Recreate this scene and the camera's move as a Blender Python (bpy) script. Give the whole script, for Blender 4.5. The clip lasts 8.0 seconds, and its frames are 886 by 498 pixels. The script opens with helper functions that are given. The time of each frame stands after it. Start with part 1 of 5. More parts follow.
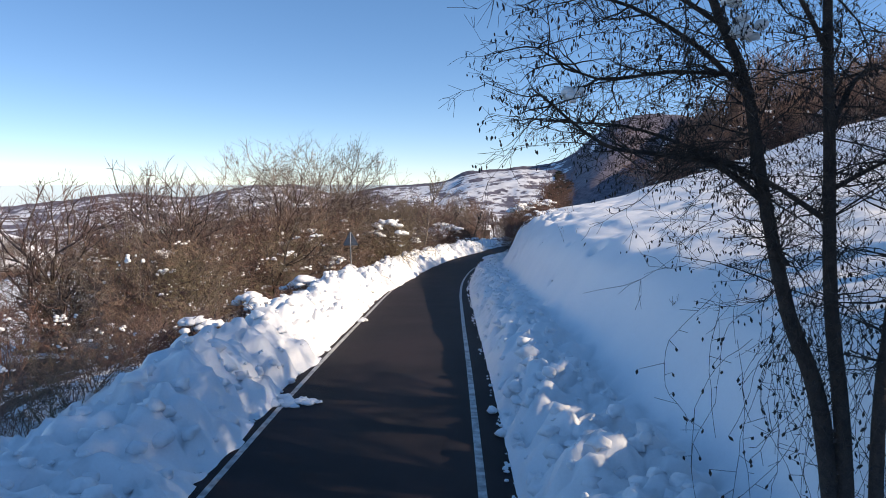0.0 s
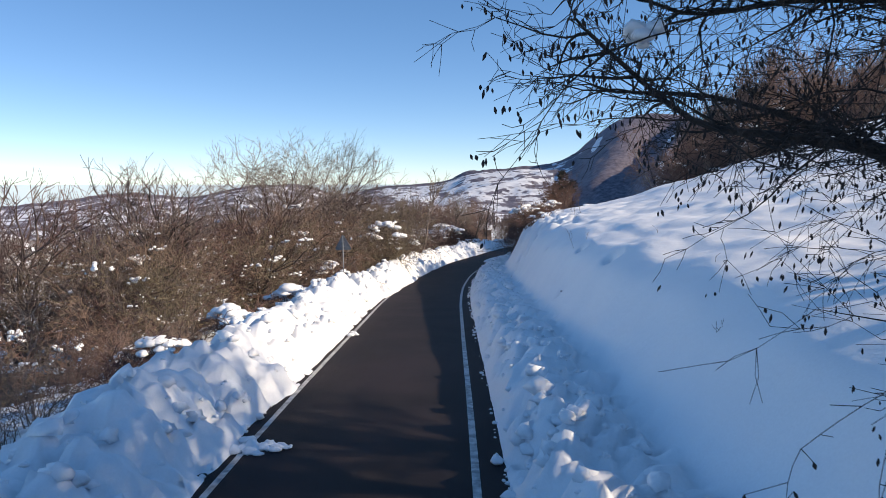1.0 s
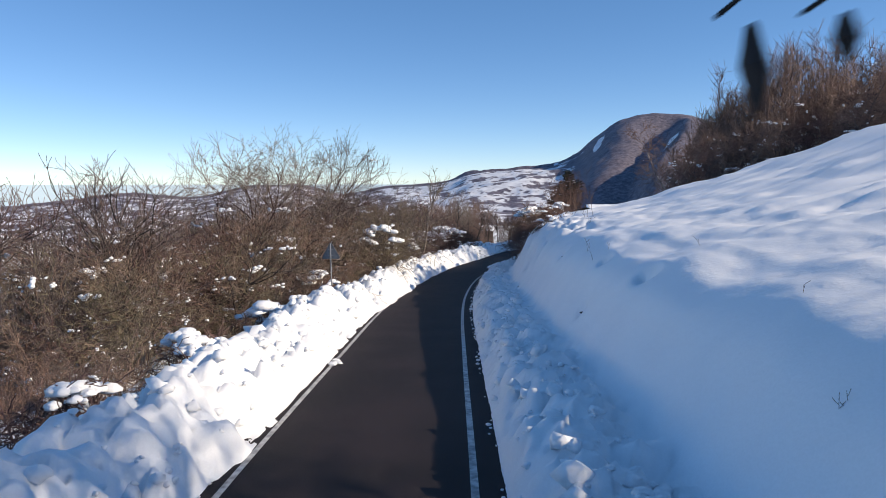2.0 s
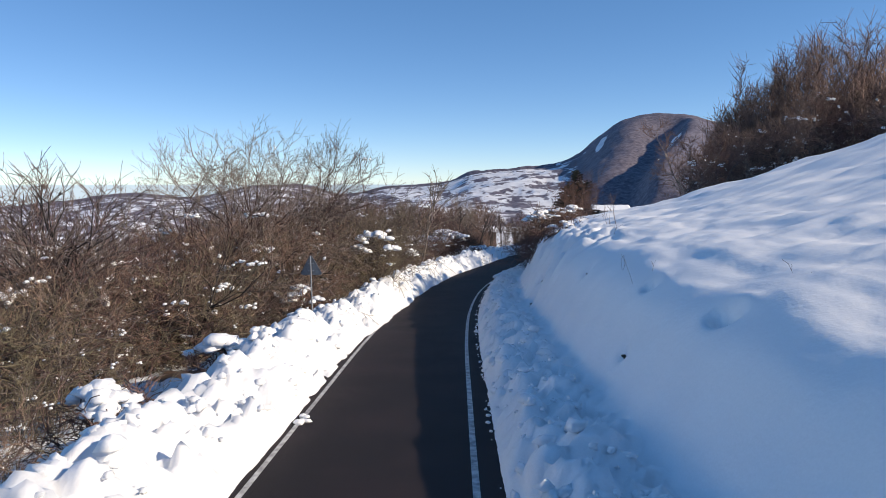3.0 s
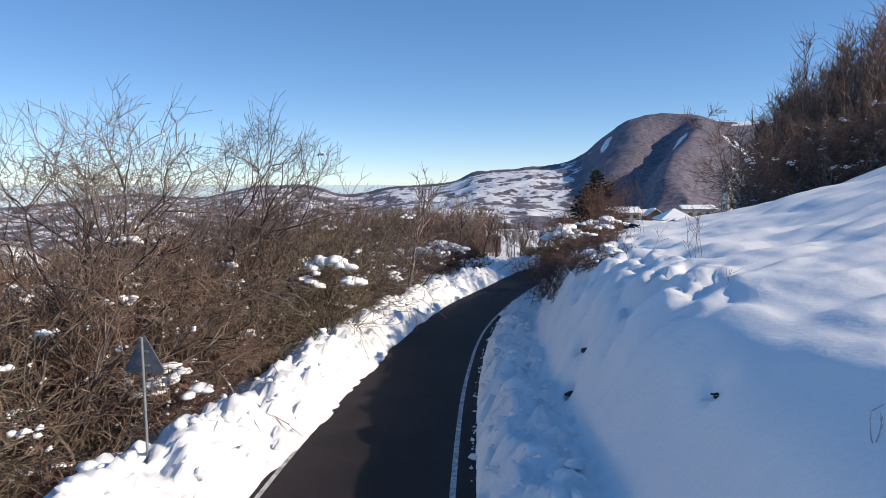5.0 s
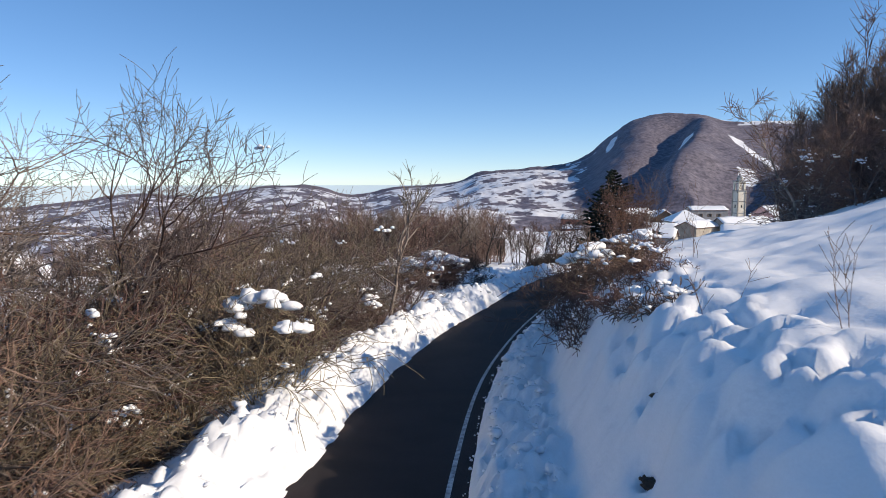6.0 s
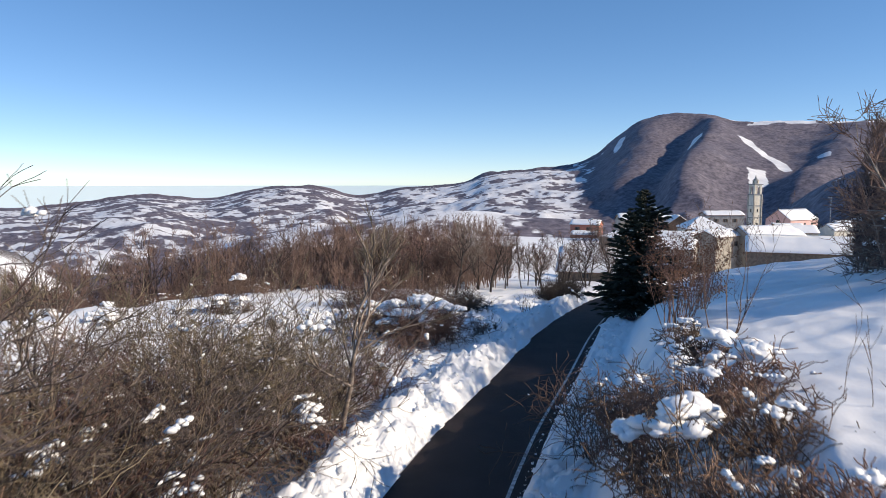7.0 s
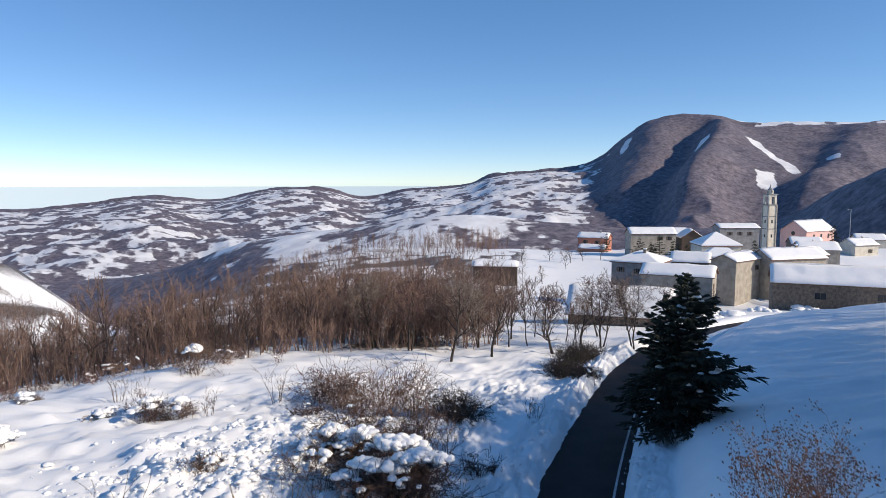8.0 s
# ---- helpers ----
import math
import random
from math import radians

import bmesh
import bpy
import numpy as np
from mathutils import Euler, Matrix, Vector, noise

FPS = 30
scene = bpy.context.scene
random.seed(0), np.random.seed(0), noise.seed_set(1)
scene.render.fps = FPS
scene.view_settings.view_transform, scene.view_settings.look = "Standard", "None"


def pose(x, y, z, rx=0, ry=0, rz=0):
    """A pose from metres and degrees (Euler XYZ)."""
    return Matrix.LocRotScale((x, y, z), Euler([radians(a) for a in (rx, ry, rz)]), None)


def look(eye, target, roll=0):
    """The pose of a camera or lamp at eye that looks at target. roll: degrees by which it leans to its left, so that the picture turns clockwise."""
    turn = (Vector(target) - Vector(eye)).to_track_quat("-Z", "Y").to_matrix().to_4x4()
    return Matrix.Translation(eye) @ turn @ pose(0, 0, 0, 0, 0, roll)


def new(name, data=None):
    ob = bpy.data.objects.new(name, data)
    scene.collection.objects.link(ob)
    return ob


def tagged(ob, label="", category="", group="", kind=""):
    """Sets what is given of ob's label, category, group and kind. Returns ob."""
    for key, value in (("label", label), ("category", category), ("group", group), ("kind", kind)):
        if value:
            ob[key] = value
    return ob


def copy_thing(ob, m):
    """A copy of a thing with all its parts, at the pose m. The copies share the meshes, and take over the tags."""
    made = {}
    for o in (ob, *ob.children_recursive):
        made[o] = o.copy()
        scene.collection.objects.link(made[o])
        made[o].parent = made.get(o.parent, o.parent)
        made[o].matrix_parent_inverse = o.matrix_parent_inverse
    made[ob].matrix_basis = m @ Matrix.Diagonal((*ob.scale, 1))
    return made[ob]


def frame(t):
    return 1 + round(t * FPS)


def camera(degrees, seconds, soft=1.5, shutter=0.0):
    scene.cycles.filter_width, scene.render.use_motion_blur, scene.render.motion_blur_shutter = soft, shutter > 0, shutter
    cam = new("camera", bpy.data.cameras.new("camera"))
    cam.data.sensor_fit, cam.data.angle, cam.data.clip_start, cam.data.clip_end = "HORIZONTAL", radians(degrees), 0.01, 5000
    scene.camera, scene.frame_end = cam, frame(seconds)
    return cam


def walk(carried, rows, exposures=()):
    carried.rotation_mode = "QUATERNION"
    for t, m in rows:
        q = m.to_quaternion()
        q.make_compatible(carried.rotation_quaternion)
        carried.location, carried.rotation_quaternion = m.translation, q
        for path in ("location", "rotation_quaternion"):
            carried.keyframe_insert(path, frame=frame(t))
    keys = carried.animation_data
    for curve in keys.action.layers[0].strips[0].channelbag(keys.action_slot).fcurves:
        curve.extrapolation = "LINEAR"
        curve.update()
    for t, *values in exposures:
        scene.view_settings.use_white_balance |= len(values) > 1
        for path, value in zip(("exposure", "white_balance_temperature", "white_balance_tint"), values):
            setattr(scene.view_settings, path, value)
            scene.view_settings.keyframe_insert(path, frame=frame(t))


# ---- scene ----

# ---------------------------------------------------------------- camera
PATH = [  # seconds, x, y, z, pitch, roll, yaw
    (0.0, 0.00, 0.00, 4.73, -5.53, 0.0, 0.17),
    (0.5, 0.06, 1.31, 4.74, -5.54, 0.0, 0.24),
    (1.0, 0.12, 2.68, 4.74, -5.55, 0.0, 0.28),
    (1.75, 0.18, 5.50, 4.78, -5.555, 0.0, 0.37),
    (2.5, 0.22, 9.10, 4.83, -5.556, 0.0, 0.47),
    (3.0, 0.22, 11.93, 4.87, -5.553, 0.0, 0.57),
    (3.5, 0.26, 15.00, 4.90, -5.54, 0.0, 0.65),
    (4.0, 0.38, 18.42, 4.94, -5.525, 0.0, 0.73),
    (4.5, 0.64, 22.22, 4.98, -5.51, 0.0, 0.79),
    (5.25, 1.14, 28.46, 5.02, -5.505, 0.0, 1.00),
    (6.0, 1.68, 35.71, 5.13, -5.50, 0.0, 1.30),
    (6.5, 2.06, 42.09, 5.60, -5.495, 0.0, 1.57),
    (7.0, 2.52, 49.10, 7.03, -5.497, 0.0, 1.86),
    (7.5, 3.10, 55.92, 9.56, -5.505, 0.0, 2.13),
    (8.0, 3.46, 62.50, 12.45, -5.50, 0.0, 2.31),
]
cam = camera(65.0, 8.0, 0.85, 0.12)
walk(cam, [(t, pose(x, y, z, 90 + p, r, w)) for t, x, y, z, p, r, w in PATH],
     [(0.0, 0.25, 7400, 12), (1.0, 0.23, 7250, 11), (2.5, 0.05, 6900, 10), (6.0, 0.06, 6900, 10), (7.0, 0.1, 7050, 10), (8.0, 0.04, 6900, 10)])

# ---------------------------------------------------------------- light
SUN_ELEV, SUN_TURN = radians(28.0), radians(104.0)      # height over the horizon; from +y towards +x
world = bpy.data.worlds.new("sky")
scene.world = world
world.use_nodes = True
wn, wl = world.node_tree.nodes, world.node_tree.links
sky = wn.new("ShaderNodeTexSky")
sky.sky_type, sky.sun_disc = "NISHITA", False
sky.sun_elevation, sky.sun_rotation = SUN_ELEV, SUN_TURN
sky.altitude, sky.air_density, sky.dust_density, sky.ozone_density = 1500, 0.7, 0.0, 1.0
wn["Background"].inputs["Strength"].default_value = 0.152
clear = wn.new("ShaderNodeMix")          # crisp, cold winter air
clear.data_type, clear.blend_type = "RGBA", "MULTIPLY"
clear.inputs["Factor"].default_value, clear.inputs["B"].default_value = 1.0, (0.92, 0.965, 1.06, 1)
wl.new(sky.outputs[0], clear.inputs["A"])
vivid = wn.new("ShaderNodeHueSaturation")
vivid.inputs["Saturation"].default_value = 1.14
wl.new(clear.outputs["Result"], vivid.inputs["Color"])
depth = wn.new("ShaderNodeMix")          # clear deep blue spread over the whole dome
depth.data_type = "RGBA"
depth.inputs["Factor"].default_value, depth.inputs["B"].default_value = 0.25, (0.5, 1.9, 4.3, 1)
wl.new(vivid.outputs["Color"], depth.inputs["A"])
wl.new(depth.outputs["Result"], wn["Background"].inputs[0])
sun = new("sun", bpy.data.lights.new("sun", "SUN"))
sun.data.energy, sun.data.angle, sun.data.color = 4.8, radians(0.6), (1.0, 0.87, 0.70)
to_sun = Vector((math.sin(SUN_TURN) * math.cos(SUN_ELEV), math.cos(SUN_TURN) * math.cos(SUN_ELEV), math.sin(SUN_ELEV)))
sun.matrix_world = look(to_sun * 60, (0, 0, 0))


# ---------------------------------------------------------------- noise
_tab = np.random.RandomState(7).rand(65536) * 2 - 1


def vnoise(x, y, seed=0):
    """Smooth lattice noise in [-1, 1]."""
    x, y = np.asarray(x, float), np.asarray(y, float)
    ix, iy = np.floor(x).astype(np.int64), np.floor(y).astype(np.int64)
    fx, fy = x - ix, y - iy
    fx, fy = fx * fx * fx * (fx * (fx * 6 - 15) + 10), fy * fy * fy * (fy * (fy * 6 - 15) + 10)

    def at(a, b):
        h = (a * 374761393 + b * 668265263 + seed * 974711) & 0x7FFFFFFF
        h = ((h ^ (h >> 13)) * 1274126177) & 0x7FFFFFFF
        return _tab[(h ^ (h >> 16)) & 65535]

    return (at(ix, iy) * (1 - fx) + at(ix + 1, iy) * fx) * (1 - fy) + (at(ix, iy + 1) * (1 - fx) + at(ix + 1, iy + 1) * fx) * fy


def fbm(x, y, octaves=4, seed=0):
    return sum(vnoise(x * 2**k, y * 2**k, seed + k) * 0.5**k for k in range(octaves))


def puffs(x, y, seed=0):
    """Rounded lumps with creases between them, in [0, 1]."""
    return np.minimum(1, np.abs(vnoise(x, y, seed)) * 1.3 + 0.45 * np.abs(vnoise(x * 2.1, y * 2.1, seed + 5)))


def balls(x, y, seed=0):
    """Heaped rounded chunks, in [0, 1]: the nearest of scattered centres."""
    x = x + 0.22 * vnoise(x * 1.3, y * 1.3, seed + 70)
    y = y + 0.22 * vnoise(x * 1.3 + 40, y * 1.3, seed + 71)
    ix, iy = np.floor(x).astype(np.int64), np.floor(y).astype(np.int64)
    best = np.full(x.shape, 0.0)
    for dx in (-1, 0, 1):
        for dy in (-1, 0, 1):
            h = ((ix + dx) * 374761393 + (iy + dy) * 668265263 + seed * 974711) & 0x7FFFFFFF
            h = ((h ^ (h >> 13)) * 1274126177) & 0x7FFFFFFF
            k = (h ^ (h >> 16)) & 65535
            px, py, r = ix + dx + 0.5 + 0.5 * _tab[k], iy + dy + 0.5 + 0.5 * _tab[(k * 7 + 13) & 65535], 0.62 + 0.3 * _tab[(k * 3 + 5) & 65535]
            best = np.maximum(best, r * np.sqrt(np.maximum(0, 1 - ((x - px) ** 2 + (y - py) ** 2) / r**2)))
    return best


def step(a, b, x):
    k = np.clip((np.asarray(x, float) - a) / (b - a), 0, 1)
    return k * k * (3 - 2 * k)


def curve(keys, values, x):
    """Smooth interpolation through keys."""
    k, v, x = np.array(keys, float), np.array(values, float), np.asarray(x, float)
    m = np.gradient(v, k)
    x = np.clip(x, k[0], k[-1])
    i = np.clip(np.searchsorted(k, x) - 1, 0, len(k) - 2)
    h = k[i + 1] - k[i]
    s = (x - k[i]) / h
    return (2 * s**3 - 3 * s**2 + 1) * v[i] + (s**3 - 2 * s**2 + s) * h * m[i] + (3 * s**2 - 2 * s**3) * v[i + 1] + (s**3 - s**2) * h * m[i + 1]


# ---------------------------------------------------------------- plan of road and ground
ROAD_Y = [-60, 6, 18, 30, 42, 54, 66, 78, 90, 104, 120, 140, 162, 181, 196, 212]
ROAD_X = [-2.3, -1.6, -1.47, -1.36, -1.17, -0.62, 0.65, 3.2, 6.55, 10.4, 15.3, 22.4, 34, 48, 63, 82]
ROAD_Z = [3.0, 0.15, -0.39, -1.17, -1.95, -2.85, -3.5, -3.95, -4.4, -5.0, -6.2, -8.0, -10.0, -12.0, -13.6, -15.5]


def road_x(y):
    y = np.asarray(y, float)
    return curve(ROAD_Y, ROAD_X, y) + np.clip(y - 212, 0, 12) * 0.3


def road_z(y):
    return curve(ROAD_Y + [245, 420, 520, 640, 900, 1500, 5000], ROAD_Z + [-19.5, -22, -45, -90, -150, -230, -330], y)


def road_lean(y):
    return 1 / np.sqrt(1 + ((road_x(np.asarray(y) + 1.0) - road_x(np.asarray(y) - 1.0)) / 2) ** 2)


RIGHT_A = [0, 2.62, 2.85, 3.2, 3.7, 4.4, 5.2, 5.9, 6.5, 7.2, 8.0, 9.0]
RIGHT_H = [0, 0.0, 0.3, 0.70, 0.93, 0.94, 0.90, 1.85, 2.75, 3.3, 3.6, 3.8]
LEFT_A = [0, 2.4, 2.55, 2.85, 3.4, 4.0, 4.5, 5.0, 5.8, 7.4, 10.0, 13]
LEFT_H = [0, 0.0, 0.22, 0.62, 1.1, 1.4, 1.25, 0.75, 0.1, -0.45, -1.0, -1.5]
LOW_A = [0, 2.4, 2.55, 2.95, 3.6, 4.4, 5.4, 6.6, 8.0, 10.0, 13]
LOW_H = [0, 0.0, 0.2, 0.55, 0.85, 0.9, 0.8, 0.62, 0.4, 0.1, -0.4]


CREEP = 0.34


def ground_height(x, y, fine=True):
    """Height of the snow, and how much bare litter shows."""
    x, y = np.asarray(x, float), np.asarray(y, float)
    a = (x - road_x(y)) * road_lean(y)
    base = road_z(y)
    # uphill side: berm, trough, bank and sloping field
    hb = curve([-60, 0, 15, 30, 50, 65, 80, 100, 130, 150, 170, 190, 210, 240], [2.6, 2.7, 3.05, 3.6, 4.3, 4.65, 4.3, 2.7, 1.7, 2.0, 2.5, 1.5, 0.3, 0.0], y) / 3.3
    s1 = curve([-60, 60, 80, 110, 150, 170, 190, 210, 240], [0.18, 0.20, 0.21, 0.10, 0.12, 0.15, 0.1, 0.0, 0.0], y)
    s2 = curve([-60, 60, 80, 110, 150, 200], [0.0017, 0.0017, 0.0016, 0.001, 0.0, 0.0], y)
    far = np.clip(a - 8.5, 0, 60)
    upper = 0.10 * far + 0.0055 * np.minimum(far, 12) ** 2 + 0.13 * np.clip(far - 12, 0, 9) + 0.07 * np.clip(far - 21, 0, 60)
    here = step(112, 84, y)
    right = curve(RIGHT_A, RIGHT_H, np.minimum(a, 9.0)) * np.where(a < 4.6, 1.0 * 0.5 + 0.5 * hb, hb * 1.0) + here * upper * curve([20, 40, 53, 62, 72, 84], [1.5, 1.5, 1.5, 1.37, 1.17, 1.0], y) + (1 - here) * (s1 * far + s2 * far**2) + 0.05 * np.clip(a - 68.5, 0, 400) * step(230, 100, y)
    right = right + 0.28 * np.clip(a - 26, 0, 28) * step(88, 102, y) * step(168, 150, y)
    mix = step(4.0, 5.4, a)
    low = curve(RIGHT_A, RIGHT_H, np.minimum(a, 9.0))
    right = np.where(a < 5.4, low * (1 - mix) + low * hb * mix, right)
    # downhill side; further on the ploughed snow creeps over the painted line
    l = -a
    creep = 0.08 + CREEP * step(38, 50, y) + 0.10 * vnoise(y * 0.55, 0 * y, 81) + 0.06 * vnoise(y * 1.7, 0 * y, 82)
    l = l + creep * step(6.5, 3.0, l)
    lf = np.clip(l - 10, 0, None)
    wide = step(15, 8, y)
    flat = step(84, 100, y)
    lh = curve(LEFT_A, LEFT_H, np.minimum(l, 13)) * (1 - wide) + curve(LOW_A, LOW_H, np.minimum(l, 13)) * wide
    lh = lh * (1 - flat) + flat * (curve([0, 2.4, 2.55, 3.1, 3.7, 4.6, 5.6, 7], [0, 0, 0.3, 0.95, 1.15, 0.7, 0.3, 0.15], np.minimum(l, 7))) * (1 - 0.65 * step(160, 182, y))
    fall = 0.17 * (1 - flat) - 0.005 * flat
    lh = lh - fall * np.minimum(lf, 34) - 0.19 * np.clip(lf - 34 - 45 * step(230, 280, y), 0, 260) * step(420, 330, y) - 0.1 * np.clip(lf - 60, 0, 200) * (1 - flat)
    lh = lh * np.where(l > 5, 1 - 0.5 * step(190, 240, y), 1)
    z = base + np.where(a > 0, right, lh)
    # the shelf breaks off into the valley
    brink = curve([150, 180, 230, 360, 415, 450, 470], [-140, -130, -112, -66, -25, 60, 160], y) - x
    z = z - 0.6 * np.clip(brink, 0, 190) * step(100, 190, y) - 0.25 * np.clip(brink, 0, 300) * step(150, 60, y)
    # a snowy shoulder across the gully
    z = z + 112 * np.exp(-(((x + 280) / 105) ** 2 + ((y - 420) / 120) ** 2))
    litter = np.zeros_like(z)
    if fine:
        near = step(190, 120, y)
        # ploughed snow is lumpy, old snow is smooth
        onr, onl = step(2.62, 3.0, a) * step(5.6, 4.6, a), step(2.4, 2.75, l) * step(6.0 + 4 * wide, 4.6 + 3 * wide, l)
        on = (onl + onr > 0) & (y < 190) & (y > -5)
        lump, lumpr = np.zeros_like(z), np.zeros_like(z)
        bx, by = x[on], y[on]
        lump[on] = (balls(bx * 1.1, by * 1.1, 3) - 0.5) * 0.5 + (balls(bx * 2.5, by * 2.5, 9) - 0.5) * 0.42 + (balls(bx * 5.5, by * 5.5, 12) - 0.5) * 0.2 + vnoise(bx * 0.6, by * 0.35, 21) * 0.2
        lumpr[on] = (balls(bx * 1.3, by * 1.3, 31) - 0.5) * 0.44 + (balls(bx * 2.8, by * 2.8, 39) - 0.5) * 0.36 + (balls(bx * 5.5, by * 5.5, 33) - 0.5) * 0.16 + vnoise(bx * 0.7, by * 0.5, 22) * 0.16
        z = z + near * (onl * lump * (1 + 0.3 * flat) + onr * lumpr)
        open_r = step(5.2, 7.0, a)
        z = z + open_r * (0.18 * fbm(x * 0.22, y * 0.16, 3, 41) + 0.06 * fbm(x * 0.9, y * 0.5, 3, 45))
        # wind ripples run across the field
        z = z + step(8, 11, a) * near * (0.09 * np.abs(vnoise(x * 0.30 + y * 0.1, y * 1.5 - x * 0.3, 48)) + 0.19 * np.abs(vnoise(x * 0.13, y * 0.6 - x * 0.12, 49)) + 0.08 * vnoise(x * 0.5, y * 0.35, 47))
        bank = (y > 40) & (y < 82) & (a > 5.3) & (a < 10.5)
        heaps = np.zeros_like(z)
        hx_, hy_ = x[bank], y[bank]
        heaps[bank] = (balls(hx_ * 0.8, hy_ * 0.8, 61) - 0.5) * 0.6 + (balls(hx_ * 1.9, hy_ * 1.9, 62) - 0.5) * 0.36
        z = z + heaps * step(40, 46, y) * step(82, 72, y) * step(5.4, 6.2, a) * step(10.2, 8.2, a)
        open_l = step(5.5, 7.5, l)
        z = z + open_l * near * (0.35 * fbm(x * 0.3, y * 0.3, 3, 51) + 0.16 * puffs(x * 1.3, y * 1.3, 55))
        rough = flat * open_l * step(136, 116, y) * step(-60, -40, x)
        z = z + rough * (0.3 * puffs(x * 0.9, y * 0.9, 58) + 0.42 * puffs(x * 1.9, y * 1.9, 59) * step(-22, -12, x) + 0.2 * puffs(x * 4, y * 4, 57) * step(-22, -12, x) + 0.3 * np.abs(vnoise(x * 0.25 + y * 0.3, y * 0.8 - x * 0.7, 56)) - 0.3)
        z = z + step(130, 260, y) * 1.5 * fbm(x * 0.02, y * 0.02, 3, 61)
        litter = open_l * (1 - flat) * (1 - 0.65 * step(54, 68, y)) * step(5.2, 6.4, l) * step(32, 22, l) * step(-0.3, 0.3, fbm(x * 0.35, y * 0.35, 3, 71) + 0.1)
        woods = step(140, 152, y + 0.25 * np.minimum(0, x + 20)) * step(8, -6, x - 0.12 * (y - 140)) * step(420, 360, y)
        litter = np.maximum(litter, 0.9 * woods * step(-0.45, 0.1, fbm(x * 0.12, y * 0.12, 3, 75)))
        scrub = np.exp(-(((x + 280) / 150) ** 2 + ((y - 420) / 170) ** 2)) * step(-120, -170, x)
        litter = np.maximum(litter, 0.85 * step(0.25, 0.7, scrub) * step(0.05, 0.5, fbm(x * 0.09, y * 0.05, 4, 77)))
        # hollows in the bank
        for hx, hy, depth, size in HOLLOWS:
            z = z - depth * np.exp(-(((x - hx) / size) ** 2 + ((y - hy) / (size * 1.8)) ** 2)) + 0.12 * depth * np.exp(-(((x - hx - size * 1.7) / (size * 1.1)) ** 2 + ((y - hy) / (size * 2.2)) ** 2))
    z = np.where((a < 2.66) & (l < 2.44) & (y < 213), base - 0.10, z)
    return z, litter


HOLLOWS = [(5.6, 25.4, 0.66, 0.22), (5.6, 30.4, 0.5, 0.15), (4.5, 28.6, 0.35, 0.16), (5.4, 37.8, 0.3, 0.18), (4.5, 46.2, 0.8, 0.24), (5.2, 48.0, 0.7, 0.2), (5.75, 49.5, 0.8, 0.24), (5.9, 52.5, 0.7, 0.22), (6.1, 54.2, 0.6, 0.2)]


def ground_at(x, y):
    return float(ground_height(np.array([x]), np.array([y]))[0][0])


# ---------------------------------------------------------------- materials
def material(name, color, rough=0.6, metal=0.0, second=None, scale=3.0, fine=0.0, fine_scale=40.0, bump=0.0, bump_scale=20.0, spread=0.0, detail=4.0):
    """Principled material: two colours mixed by noise at one scale, grain at a finer one, relief, and a spread from object to object."""
    m = bpy.data.materials.new(name)
    m.use_nodes = True
    n, k = m.node_tree.nodes, m.node_tree.links
    b = n["Principled BSDF"]
    b.inputs["Roughness"].default_value, b.inputs["Metallic"].default_value = rough, metal
    place = n.new("ShaderNodeTexCoord").outputs["Object"]
    mix = n.new("ShaderNodeMix")
    mix.data_type = "RGBA"
    mix.inputs["A"].default_value, mix.inputs["B"].default_value = (*color, 1), (*(second or [c * 0.7 for c in color]), 1)
    big = n.new("ShaderNodeTexNoise")
    big.inputs["Scale"].default_value, big.inputs["Detail"].default_value = scale, detail
    k.new(place, big.inputs["Vector"])
    ramp = n.new("ShaderNodeMapRange")
    ramp.inputs["From Min"].default_value, ramp.inputs["From Max"].default_value = 0.38, 0.62
    k.new(big.outputs["Fac"], ramp.inputs["Value"])
    k.new(ramp.outputs["Result"], mix.inputs["Factor"])
    out = mix.outputs["Result"]
    if fine:
        g = n.new("ShaderNodeTexNoise")
        g.inputs["Scale"].default_value, g.inputs["Detail"].default_value = fine_scale, 3
        k.new(place, g.inputs["Vector"])
        v = n.new("ShaderNodeMapRange")
        v.inputs["From Min"].default_value, v.inputs["From Max"].default_value = 0.25, 0.75
        v.inputs["To Min"].default_value, v.inputs["To Max"].default_value = 1 - fine, 1 + fine
        k.new(g.outputs["Fac"], v.inputs["Value"])
        h = n.new("ShaderNodeHueSaturation")
        k.new(v.outputs["Result"], h.inputs["Value"])
        k.new(out, h.inputs["Color"])
        out = h.outputs["Color"]
    if spread:
        o = n.new("ShaderNodeObjectInfo")
        v = n.new("ShaderNodeMapRange")
        v.inputs["To Min"].default_value, v.inputs["To Max"].default_value = 1 - spread, 1 + spread
        k.new(o.outputs["Random"], v.inputs["Value"])
        h = n.new("ShaderNodeHueSaturation")
        w = n.new("ShaderNodeMapRange")
        w.inputs["To Min"].default_value, w.inputs["To Max"].default_value = 0.5 - spread * 0.05, 0.5 + spread * 0.05
        k.new(o.outputs["Random"], w.inputs["Value"])
        k.new(w.outputs["Result"], h.inputs["Hue"])
        k.new(v.outputs["Result"], h.inputs["Value"])
        k.new(out, h.inputs["Color"])
        out = h.outputs["Color"]
    k.new(out, b.inputs["Base Color"])
    if bump:
        t = n.new("ShaderNodeTexNoise")
        t.inputs["Scale"].default_value, t.inputs["Detail"].default_value = bump_scale, 5
        k.new(place, t.inputs["Vector"])
        u = n.new("ShaderNodeBump")
        u.inputs["Strength"].default_value, u.inputs["Distance"].default_value = bump, 0.05
        k.new(t.outputs["Fac"], u.inputs["Height"])
        k.new(u.outputs["Normal"], b.inputs["Normal"])
    return m


